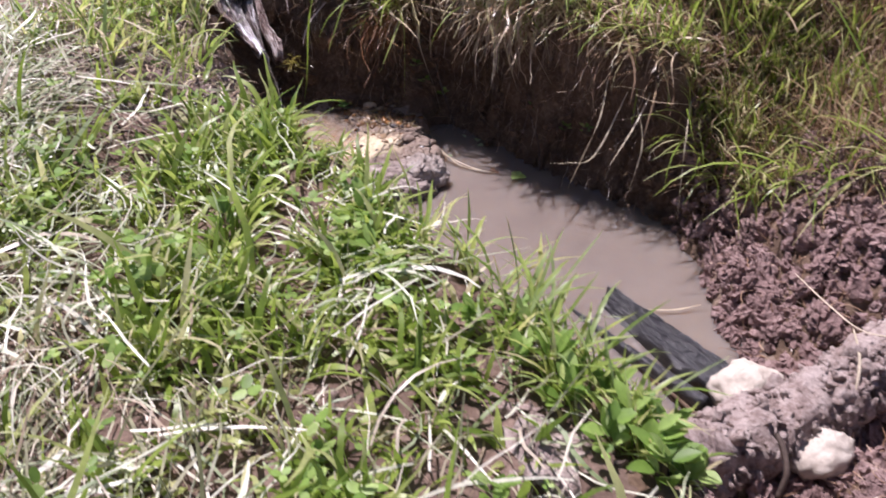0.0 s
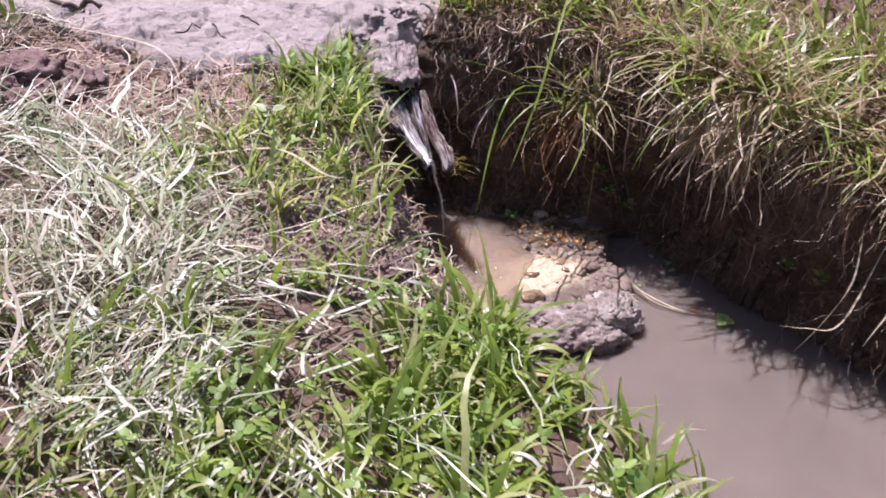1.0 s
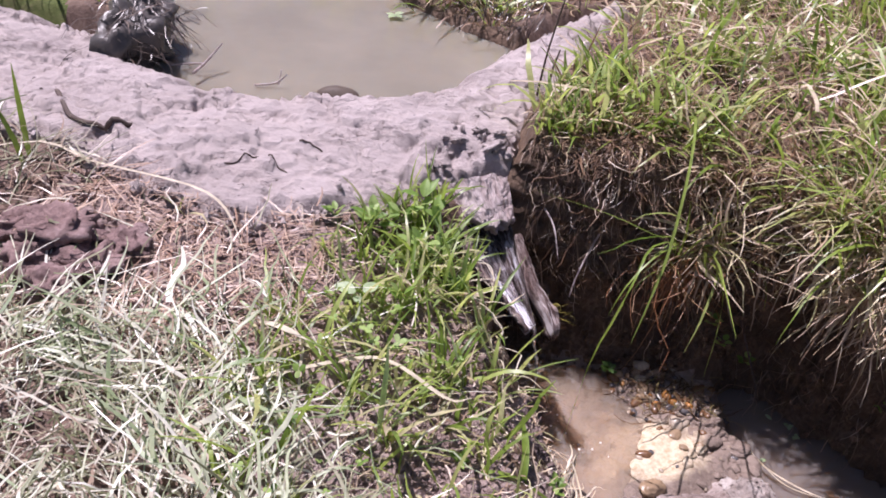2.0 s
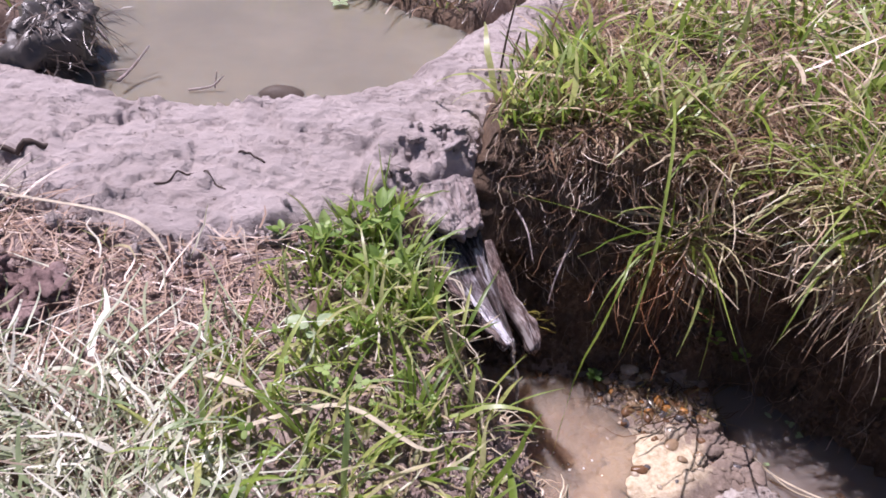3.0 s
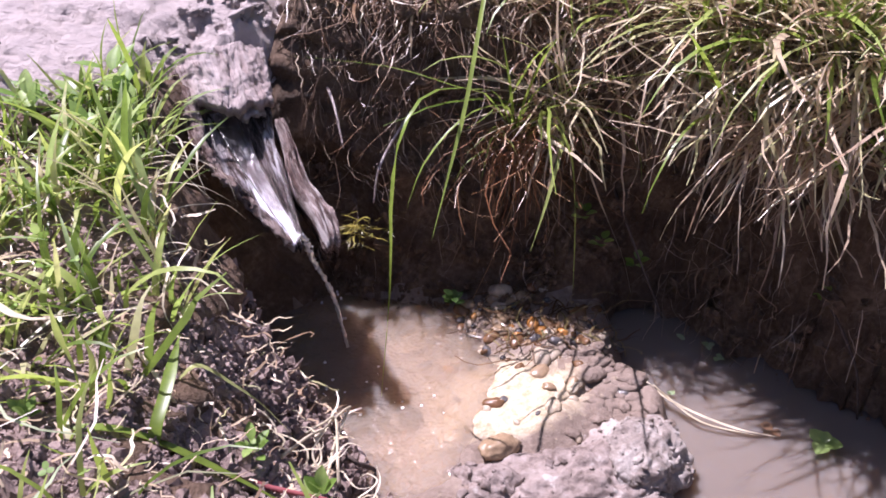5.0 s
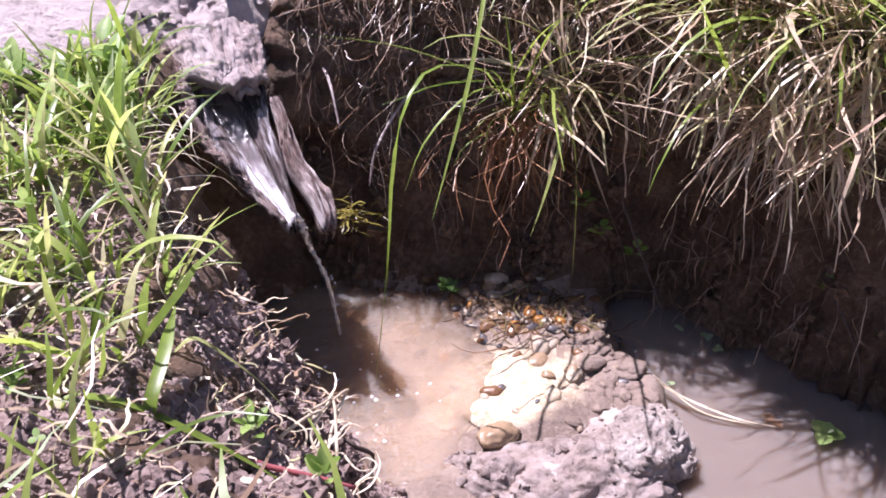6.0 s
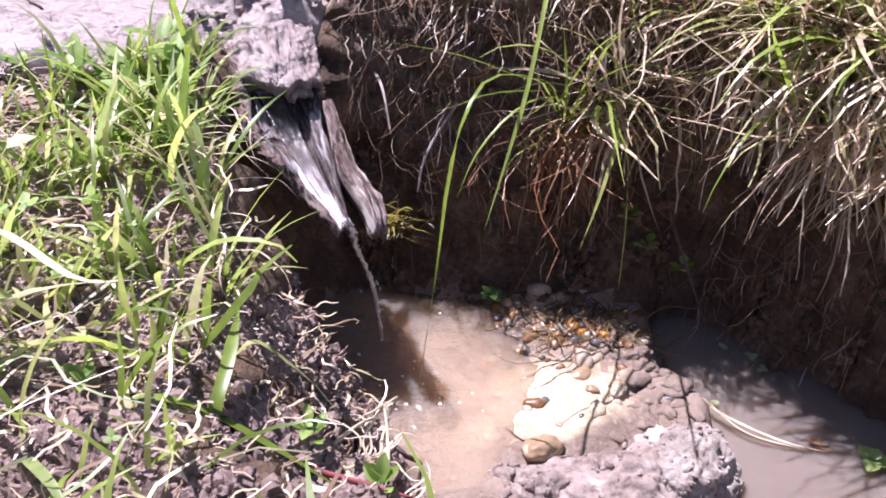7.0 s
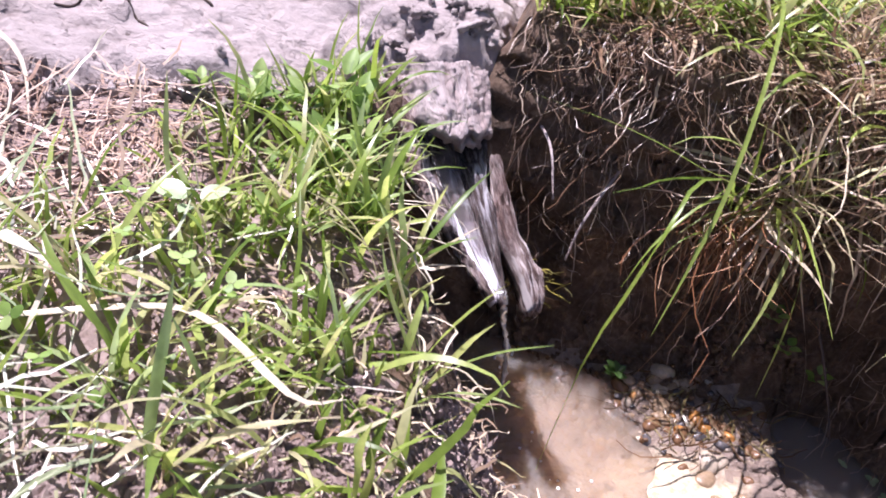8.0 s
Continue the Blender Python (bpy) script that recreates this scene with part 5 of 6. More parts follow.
C = (-0.080, 1.690, 0.225)
LINES = [
    ([C, (-0.10, 1.66, 0.29), (-0.135, 1.62, 0.315), (-0.205, 1.635, 0.332), (-0.312, 1.690, 0.324)], 0.0042),
    ([(-0.09, 1.68, 0.25), (-0.115, 1.61, 0.315), (-0.160, 1.545, 0.345), (-0.182, 1.49, 0.335), (-0.196, 1.485, 0.27), (-0.207, 1.512, 0.16), (-0.224, 1.482, 0.026)], 0.0052),
    ([C, (-0.05, 1.66, 0.265), (-0.031, 1.638, 0.255), (-0.050, 1.585, 0.205), (-0.067, 1.560, 0.160)], 0.0062),
    ([C, (-0.045, 1.65, 0.262), (-0.026, 1.610, 0.245), (-0.020, 1.590, 0.18), (-0.018, 1.583, 0.094)], 0.0050),
    ([C, (-0.03, 1.665, 0.25), (0.030, 1.650, 0.250), (0.050, 1.645, 0.225), (0.056, 1.640, 0.188)], 0.0058),
    ([C, (-0.085, 1.66, 0.29), (-0.095, 1.65, 0.36)], 0.0050),
    ([C, (-0.07, 1.65, 0.29), (-0.055, 1.63, 0.34), (-0.045, 1.60, 0.37)], 0.0045),
    ([C, (-0.05, 1.66, 0.28), (0.0, 1.64, 0.31), (0.055, 1.62, 0.325), (0.11, 1.60, 0.32)], 0.0042),
    ([C, (-0.06, 1.66, 0.29), (-0.02, 1.635, 0.325), (0.03, 1.60, 0.325)], 0.0042),
    ([C, (-0.04, 1.66, 0.27), (0.02, 1.63, 0.28), (0.08, 1.60, 0.262)], 0.0036),
    ([C, (-0.09, 1.65, 0.28), (-0.13, 1.61, 0.29), (-0.17, 1.57, 0.262), (-0.19, 1.55, 0.22)], 0.0046),
]
rng = np.random.default_rng(63)
for k in range(13):
    h, ln, up = rng.uniform(-2.9, 0.5), rng.uniform(0.05, 0.12), rng.uniform(0.5, 1.5)
    p = np.array(C) + rng.normal(0, 0.010, 3)
    pts = [p]
    for q in range(4):
        a = up + q * rng.uniform(0.15, 0.65)
        p = p + ln / 4 * np.array((math.sin(a) * math.cos(h), math.sin(a) * math.sin(h), math.cos(a)))
        pts.append(p)
    LINES.append((pts, rng.uniform(0.0020, 0.0042)))
tuft_of("grass_tuft", C, "bright green grass tuft with long blades hanging over the basin", LINES, M["rush"])
rng = np.random.default_rng(61)
n = 300
r = np.array(C) + np.array((0, 0.012, 0)) + rng.normal(0, 1, (n, 3)) * np.array((0.022, 0.016, 0.016))
stuff("tuft_fibres", [blades(rng, r, rng.uniform(3.5, 6.0, n), rng.gamma(3, 0.018, n) + 0.01, rng.uniform(0.0007, 0.0017, n), rng.uniform(70, 160, n), rng.uniform(0, 60, n), wander=0.5, tip=0.5)],
      M["rust"], "reddish-brown dry fibres at the foot of the tuft", "grass")

# stalks that stand out on the bank
def stalk(name, pts, w, mat, label, category="grass stalk", group=""):
    o = np.array(pts[0])
    v, f = leaf_blade([np.array(p) - o for p in pts], w, 16)
    return solid(name, v, f, mat, label, category, group, m=Matrix.Translation(tuple(o)))


stalk("grass_stalk", [(-0.213, 1.895, 0.35), (-0.165, 1.84, 0.372), (-0.123, 1.805, 0.372), (-0.04, 1.803, 0.371), (0.040, 1.806, 0.370)], 0.0055, M["rush"], "yellow-green bent grass stalk lying on the bank")
stalk("grass_stalk", [(-0.08, 1.83, 0.36), (-0.090, 1.77, 0.43), (-0.108, 1.66, 0.41), (-0.128, 1.57, 0.33), (-0.145, 1.53, 0.275), (-0.163, 1.497, 0.218)], 0.0040, M["rush"], "green broad grass blade bent over the bank")
for pts in ([(-0.309, 1.98, 0.33), (-0.303, 1.97, 0.42), (-0.290, 1.955, 0.52)], [(-0.292, 1.993, 0.33), (-0.290, 1.97, 0.39), (-0.284, 1.96, 0.43)]):
    o = np.array(pts[0])
    ob = new("dead_stalk", tube_mesh("dead_stalk", [np.array(p) - o for p in pts], 0.0019, M["twig"], n=8, ends=(1.1, 0.7)))
    ob.location = tuple(o)
    tagged(ob, "dark dead stalk standing at the dam end", "stalk", "dead stalks")
for pts, w in (([(0.36, 1.40, 0.24), (0.345, 1.34, 0.19), (0.325, 1.33, 0.12), (0.309, 1.35, 0.035)], 0.0026), ([(0.40, 1.40, 0.22), (0.343, 1.317, 0.13), (0.30, 1.32, 0.11), (0.264, 1.332, 0.10)], 0.003),
               ([(0.44, 1.38, 0.24), (0.40, 1.31, 0.19), (0.36, 1.27, 0.13)], 0.003), ([(0.42, 1.40, 0.20), (0.42, 1.30, 0.16), (0.40, 1.27, 0.05)], 0.0025), ([(0.49, 1.31, 0.25), (0.47, 1.22, 0.20), (0.48, 1.20, 0.08)], 0.0025)):
    stalk("dry_stalk", pts, w, M["straw"], "pale dry stalk hanging down to the pool", "stalk", "hanging dry stalks")
for k, pts in enumerate(([(0.03, 1.70, 0.17), (0.06, 1.63, 0.10), (0.09, 1.61, 0.03)], [(0.23, 1.55, 0.12), (0.26, 1.50, 0.06), (0.27, 1.48, 0.0)], [(-0.30, 1.76, 0.27), (-0.275, 1.68, 0.275), (-0.262, 1.64, 0.24)], [(-0.19, 1.73, 0.25), (-0.225, 1.655, 0.215), (-0.235, 1.635, 0.175)])):
    o = np.array(pts[0])
    ob = new("hanging_root", tube_mesh("hanging_root", [np.array(p) - o for p in pts], 0.0016, M["twig"] if k < 2 else M["bark"], n=14, lumpy=0.2, ends=(1.2, 0.6)))
    ob.location = tuple(o)
    tagged(ob, "thin brown root hanging out of the bank", "root", "roots of the bank")

# ---- on and in the water ----
straw = thing("floating_straw", (0.045, 1.540, 0.012), "pale yellow straw stalk floating beside the rock", "straw")
v, f = leaf_blade([(0, 0, 0.004), (0.035, -0.045, 0.0), (0.09, -0.075, -0.007), (0.135, -0.088, -0.008)], 0.0045, 16)
part("stalk", mesh_of("stalk", v, f, [M["straw"]]), straw)
v, f = leaf_blade([(0.02, -0.025, 0.004), (0.06, -0.070, -0.004), (0.115, -0.086, -0.008)], 0.003, 14)
part("stalk", mesh_of("stalk", v, f, [M["straw"]]), straw)


def leaflet(length, width, n=9, cup=0.25, stem=0.0):
    """A rounded leaf lying in its own plane, y along it, drawn in at the base and pointed a little at the tip."""
    s = np.linspace(0, 1, n)
    half = width / 2 * np.sin(np.pi * np.clip(s, 0.02, 0.985) ** 0.85) ** 0.75
    yy = stem + s * length
    rows = [np.stack([k * half, yy, cup * np.abs(k) * half + 0.12 * length * s * (1 - s)], -1) for k in (-1, -0.5, 0, 0.5, 1)]
    return np.stack(rows, 1).reshape(-1, 3), grid_faces(5, n)


def rosette(name, place, leaves, mat, label, category, group="", stem=True):
    """A small plant: leaves given as length, width, turn, tilt and lift."""
    t = thing(name, place, label, category, group)
    for k, (ln, w, turn, tilt, lift) in enumerate(leaves):
        v, f = leaflet(ln, w, stem=0.25 * ln if stem else 0)
        ob = part("leaf", mesh_of("leaf", v, f, [mat]), t)
        ob.matrix_local = pose(0, 0, lift, tilt, 0, turn)
    return t


rosette("floating_leaf", (0.222, 1.442, 0.004), [(0.020, 0.018, 20, 6, 0), (0.019, 0.017, 140, 5, 0.001), (0.018, 0.017, 255, 8, 0.0005), (0.013, 0.012, 330, 18, 0.003)], M["duck_leaf"], "small bright green leaf cluster floating on the pool", "leaf", stem=False)
rosette("floating_leaf", (0.178, 1.462, 0.004), [(0.013, 0.012, 60, 4, 0), (0.011, 0.010, 200, 4, 0)], M["dry"], "withered brown leaf floating on the pool", "leaf", stem=False)
for k, (px, py, s) in enumerate([(0.142, 1.590, 1.0), (0.148, 1.570, 0.9), (0.112, 1.605, 0.8), (0.085, 1.512, 0.7)]):
    rosette("floating_leaf", (px, py, 0.004), [(0.009 * s, 0.008 * s, 50 + 90 * k, 5, 0), (0.008 * s, 0.007 * s, 170 + 70 * k, 5, 0), (0.008 * s, 0.007 * s, 290 + 40 * k, 8, 0)], M["pale_leaf"], "tiny pale green leaves floating on the pool", "leaf", "tiny floating leaves", stem=False)
rosette("water_weed", (-0.150, 1.622, 0.044), [(0.012, 0.009, 20 + 57 * k, 12 + 9 * (k % 3), 0.003 * (k % 4)) for k in range(9)], M["weed"], "small green water weed at the foot of the bank", "weed")
for k, (px, py, z) in enumerate([(0.02, 1.685, 0.10), (0.06, 1.672, 0.08), (0.24, 1.58, 0.10), (0.31, 1.52, 0.09), (0.0, 1.70, 0.13), (0.34, 1.46, 0.12)]):
    rosette("water_weed", (px, py - 0.03, z), [(0.013, 0.010, 30 + 72 * j + 20 * k, 20, 0.002 * j) for j in range(5)], M["clover"], "small green weed on the dark bank face", "weed", "weeds on the bank")
for pts, w, lab in (([(0.415, 1.036, 0.006), (0.46, 1.04, 0.006), (0.506, 1.055, 0.008)], 0.0035, "pale straw floating at the slumped bank"), ([(0.04, 0.98, 0.20), (0.09, 1.07, 0.13), (0.145, 1.15, 0.05)], 0.0042, "pale stiff straw leaning over the pool"),
                    ([(0.583, 0.951, 0.155), (0.605, 0.87, 0.16), (0.63, 0.815, 0.165), (0.70, 0.80, 0.17)], 0.0040, "pale thin root across the slumped soil"), ([(0.62, 0.83, 0.16), (0.60, 0.76, 0.165), (0.585, 0.716, 0.14)], 0.0035, "pale thin root across the slumped soil")):
    stalk("straw", pts, w, M["straw"], lab, "straw")

# upper pool: sunken stone, sticks, roots of the bank beside it
v, f = lump((0.044, 0.028, 0.030), 151, 4, 0.06, 0.8)
solid("sunken_stone", v, f, M["sunken"], "smooth grey stone showing above the upper pool", "stone", m=pose(-0.655, 1.968, 0.283, 0, 0, 5))
for pts, rad in (([(-0.905, 1.945, 0.318), (-0.893, 1.985, 0.325), (-0.875, 2.02, 0.345)], 0.0028), ([(-0.895, 1.98, 0.322), (-0.93, 1.985, 0.315), (-0.965, 1.99, 0.306)], 0.0020), ([(-0.80, 1.955, 0.304), (-0.765, 1.965, 0.308), (-0.745, 1.97, 0.325)], 0.0020), ([(-0.76, 1.965, 0.305), (-0.757, 1.975, 0.33)], 0.0014), ([(-0.985, 2.05, 0.304), (-0.955, 2.03, 0.306)], 0.0020), ([(-1.02, 2.17, 0.304), (-0.985, 2.12, 0.306)], 0.0020)):
    o = np.array(pts[0])
    ob = new("stick", tube_mesh("stick", [np.array(p) - o for p in pts], rad, M["bark"], n=10, ends=(1.0, 0.5)))
    ob.location = tuple(o)
    tagged(ob, "thin brown stick in the upper pool", "stick", "sticks in the upper pool")
rosette("floating_leaf", (-0.607, 2.345, 0.303), [(0.022, 0.014, 70 + 80 * k, 6, 0.001 * k) for k in range(4)], M["pale_leaf"], "pale scum of leaves floating on the upper pool", "leaf", stem=False)
clump = thing("root_clump", (-1.035, 2.03, 0.33), "dark matted root clump on the upper pool bank", "roots")
v, f = lump((0.055, 0.10, 0.075), 161, 4, 0.5, 1.8)
part("earth", mesh_of("earth", v, f, [M["wet_stone"]]), clump)
rng = np.random.default_rng(73)
n = 260
a, b = rng.uniform(0, TAU, n), rng.uniform(0.0, 1.2, n)
r = np.stack([0.055 * np.cos(a) * np.cos(b), 0.10 * np.sin(a) * np.cos(b), 0.075 * np.sin(b)], -1)
v, f = blades(rng, r, rng.normal(-0.6, 0.9, n), rng.gamma(3, 0.015, n) + 0.02, rng.uniform(0.0012, 0.003, n), rng.uniform(60, 130, n), rng.uniform(10, 70, n), wander=0.3, segments=6, tip=0.5)
part("root_mat", mesh_of("root_mat", v, f, [M["dark_root"]]), clump)
rng = np.random.default_rng(71)
n = 260
t = rng.uniform(0, 1, n)
bx = np.where(t < 0.5, -1.075 + rng.normal(0, 0.025, n), np.interp(t, [0.5, 1], [-0.62, -0.30]))
by = np.where(t < 0.5, np.interp(t, [0, 0.5], [1.98, 2.35]), np.interp(t, [0.5, 1], [2.47, 2.27])) + rng.normal(0, 0.012, n)
r = np.stack([bx, by, rng.uniform(0.33, 0.42, n)], -1)
stuff("pond_roots", [blades(rng, r, np.where(t < 0.5, 0.0, -1.9) + rng.normal(0, 0.7, n), rng.gamma(3, 0.016, n) + 0.015, rng.uniform(0.0010, 0.0026, n), rng.uniform(60, 130, n), rng.uniform(10, 70, n), wander=0.3, segments=6, tip=0.5)], M["dark_root"], "dark roots hanging over the upper pool bank", "roots")

# on the dam: a dark root that arches out of the mud, a thin twig, a long straw
for nm, pts, rad, lab in (("dam_root", [(-1.075, 1.80, 0.355), (-1.045, 1.755, 0.364), (-1.0, 1.695, 0.362), (-0.955, 1.674, 0.362), (-0.925, 1.678, 0.366), (-0.905, 1.690, 0.358)], 0.0045, "dark root arching out of the mud dam"),
                          ("twig", [(-0.752, 1.630, 0.353), (-0.730, 1.640, 0.360), (-0.705, 1.652, 0.360), (-0.685, 1.640, 0.359), (-0.662, 1.630, 0.354)], 0.0015, "dark thin twig pressed into the mud dam"),
                          ("twig", [(-0.66, 1.70, 0.356), (-0.64, 1.697, 0.360), (-0.625, 1.692, 0.357)], 0.0016, "dark thin twig pressed into the mud dam")):
    pts = spline(pts, 14)
    pts = [(a, b, float(dam_level(np.array([a]), np.array([b]))[0][0]) + rad * (0.9 if 0 < k < len(pts) - 1 else -0.3)) for k, (a, b, c) in enumerate(pts)]
    o = np.array(pts[0])
    ob = new(nm, tube_mesh(nm, [np.array(p) - o for p in pts], rad, M["twig"], n=24, lumpy=0.25, ends=(0.8, 0.9)))
    ob.location = tuple(o)
    tagged(ob, lab, "root" if nm == "dam_root" else "twig")
stalk("long_straw", [(-1.10, 1.545, 0.36), (-0.988, 1.585, 0.372), (-0.904, 1.561, 0.366), (-0.768, 1.541, 0.360), (-0.712, 1.511, 0.350), (-0.67, 1.447, 0.335)], 0.0060, M["straw"], "long pale straw lying along the dam foot", "straw")

# ---- plants that stand out at the lawn's edge ----
rosette("pale_weed", (-0.515, 1.385, 0.337), [(0.026, 0.021, 80, 8, 0.006), (0.022, 0.017, -40, 4, 0.006), (0.014, 0.011, 170, 14, 0.004)], M["pale_leaf"], "broad pale shining weed leaves in the lawn", "weed")
rng = np.random.default_rng(81)
WEEDS = [(-0.465, 1.585, 0.325, 1.7), (-0.490, 1.560, 0.32, 1.5), (-0.525, 1.540, 0.32, 1.5), (-0.440, 1.555, 0.31, 1.6), (-0.455, 1.50, 0.31, 1.5), (-0.428, 1.514, 0.285, 1.1), (-0.47, 1.53, 0.315, 1.0), (-0.575, 1.545, 0.32, 1.0),
         (-0.10, 1.02, 0.26, 1.2), (-0.04, 0.94, 0.27, 1.3), (0.02, 0.88, 0.27, 1.2), (-0.13, 1.07, 0.25, 1.1), (-0.20, 1.16, 0.25, 1.0), (0.13, 0.74, 0.27, 1.2), (0.165, 0.61, 0.27, 1.5), (0.185, 0.555, 0.27, 1.6), (0.172, 0.58, 0.27, 1.5), (0.15, 0.56, 0.27, 1.3), (0.195, 0.52, 0.27, 1.5), (0.06, 0.80, 0.28, 1.1),
         (-0.30, 0.76, 0.29, 1.2), (-0.22, 1.25, 0.215, 0.8), (-0.42, 1.36, 0.31, 0.9), (-0.38, 1.19, 0.29, 1.0), (-0.27, 1.05, 0.27, 1.0), (-0.16, 0.88, 0.28, 1.1), (-0.02, 0.72, 0.29, 1.2), (0.10, 0.55, 0.29, 1.3), (-0.14, 0.62, 0.29, 1.1), (-0.46, 1.46, 0.32, 0.9)]
rng_w = np.random.default_rng(83)
wx, wy = scatter(rng_w, 900, (-0.6, 0.30, 0.35, 1.60), lambda x, y: on_lawn(x, y) * smooth(0.22, 0.0, -pit_distance(x, y)) * 0.22 * (np.hypot((x + 0.35) / 0.18, (y - 1.25) / 0.20) > 1))
WEEDS += [(float(a), float(b), 0.0, float(rng_w.uniform(0.8, 1.5))) for a, b in zip(wx, wy)]
for px, py, z, s in WEEDS:
    if pit_distance(np.array([px]), np.array([py]))[0] > -0.004:
        continue
    z = float(level_at(px, py)[0])
    s = s * (0.74 if py < 1.05 or py > 1.48 else 0.52)
    k = int(rng.integers(6, 11))
    rosette("broadleaf_weed", (px, py, z), [(s * rng.uniform(0.014, 0.026), s * rng.uniform(0.009, 0.015), float(rng.uniform(0, 360)), float(rng.uniform(15, 65)), s * float(rng.uniform(0.004, 0.03))) for j in range(k)], M["clover"], "small leafy green weed in the grass", "weed", "weeds along the pool edge")

for px, py, s in [(0.250, 0.500, 1.2), (0.270, 0.520, 1.3), (0.285, 0.500, 1.1), (0.240, 0.535, 1.2), (0.262, 0.470, 1.3), (0.300, 0.545, 1.0), (0.228, 0.475, 1.2), (0.290, 0.575, 0.9), (0.285, 0.470, 1.2), (0.310, 0.490, 1.1), (0.270, 0.445, 1.3), (0.300, 0.455, 1.2), (0.255, 0.555, 1.0)]:
    rosette("broadleaf_weed", (px, py, float(level_at(px, py)[0])), [(s * rng_w.uniform(0.014, 0.026), s * rng_w.uniform(0.009, 0.015), float(rng_w.uniform(0, 360)), float(rng_w.uniform(15, 65)), s * float(rng_w.uniform(0.004, 0.03))) for j in range(10)], M["clover"], "small leafy green weed beside the muddy root", "weed", "weeds along the pool edge")


def edge_tuft(rng, px, py, count, length, width, mat, label):
    z = float(level_at(px, py)[0])
    t = thing("grass_tuft", (px, py, z), label, "grass tuft", "tufts along the pool edge")
    for j in range(count):
        h, ln = rng.uniform(0, TAU), length * rng.uniform(0.5, 1.15)
        lean, curl = rng.uniform(0.1, 0.7), rng.uniform(0.2, 1.3)
        p = np.array((rng.normal(0, 0.008), rng.normal(0, 0.008), -0.004))
        pts = [p]
        for q in range(4):
            a = lean + curl * q / 3
            p = p + ln / 4 * np.array((math.sin(a) * math.cos(h), math.sin(a) * math.sin(h), math.cos(a)))
            pts.append(p)
            h += rng.normal(0, 0.12)
        v, f = leaf_blade(pts, width * rng.uniform(0.6, 1.15), 9)
        part("blade", mesh_of("blade", v, f, [mat]), t)
    return t


TUFTS = [(-0.435, 1.495, 16, 0.10), (-0.40, 1.43, 16, 0.10), (-0.375, 1.385, 18, 0.11), (-0.345, 1.33, 18, 0.10), (-0.41, 1.30, 7, 0.09), (-0.44, 1.24, 8, 0.10), (-0.48, 1.31, 12, 0.10), (-0.39, 1.15, 8, 0.10),
         (-0.47, 1.565, 10, 0.055), (-0.44, 1.60, 9, 0.050), (-0.51, 1.60, 9, 0.05), (-0.20, 1.12, 14, 0.06), (-0.07, 0.95, 12, 0.055), (0.05, 0.82, 16, 0.10), (0.14, 0.71, 16, 0.11), (0.185, 0.62, 12, 0.08), (-0.15, 1.0, 14, 0.07), (0.0, 0.86, 12, 0.06),
         (0.155, 0.645, 16, 0.09), (0.170, 0.605, 16, 0.09), (0.18, 0.57, 16, 0.09), (0.195, 0.535, 16, 0.09), (0.19, 0.53, 14, 0.08), (0.15, 0.60, 12, 0.07), (0.205, 0.62, 14, 0.08), (0.225, 0.58, 14, 0.09), (0.24, 0.545, 16, 0.12), (0.25, 0.505, 14, 0.11), (0.215, 0.55, 16, 0.11), (0.185, 0.65, 14, 0.11), (-0.04, 0.90, 12, 0.06), (0.10, 0.76, 14, 0.10), (-0.24, 0.98, 10, 0.08),
         (-0.50, 1.25, 14, 0.10), (-0.55, 1.31, 12, 0.10), (-0.46, 1.20, 14, 0.10), (-0.60, 1.24, 12, 0.10), (-0.53, 1.38, 12, 0.09), (-0.46, 1.42, 14, 0.09), (-0.425, 1.545, 14, 0.09),
         (0.255, 0.525, 16, 0.07), (0.275, 0.505, 16, 0.07), (0.28, 0.545, 14, 0.06), (0.245, 0.48, 16, 0.07), (0.30, 0.525, 12, 0.05), (0.27, 0.475, 16, 0.07), (0.295, 0.475, 16, 0.06), (0.31, 0.505, 12, 0.05), (0.265, 0.545, 14, 0.06)]
for px, py, c, ln in TUFTS:
    edge_tuft(rng, px, py, max(4, int(c * (0.4 if 1.10 < py < 1.26 and px > -0.45 else 0.9))), ln * 1.08, 0.0054, M["tuft"], "upright green grass tuft on the pool edge")
rng = np.random.default_rng(91)
BANK_TUFTS = [(-0.305, 1.785, 10, 0.06), (-0.295, 1.82, 12, 0.08), (-0.29, 1.775, 10, 0.06), (-0.285, 1.87, 14, 0.09), (-0.265, 1.785, 10, 0.07), (-0.25, 1.90, 14, 0.10), (-0.275, 1.80, 12, 0.08), (-0.245, 1.84, 14, 0.10), (-0.215, 1.93, 14, 0.11), (-0.20, 1.80, 12, 0.09), (-0.15, 1.85, 14, 0.10), (-0.18, 1.87, 14, 0.11), (-0.09, 1.85, 14, 0.10), (-0.03, 1.84, 14, 0.11), (0.04, 1.80, 16, 0.12), (0.10, 1.77, 16, 0.12), (-0.11, 1.88, 14, 0.12), (0.0, 1.88, 16, 0.12), (0.09, 1.86, 16, 0.12), (0.17, 1.73, 14, 0.12), (-0.245, 1.775, 10, 0.07), (-0.12, 1.80, 8, 0.05)]
for px, py, c, ln in BANK_TUFTS:
    edge_tuft(rng, px, py, c if px < -0.10 else c * 2 // 3, ln, 0.0066, M["tuft"], "bright green grass tuft on the turf edge of the bank")
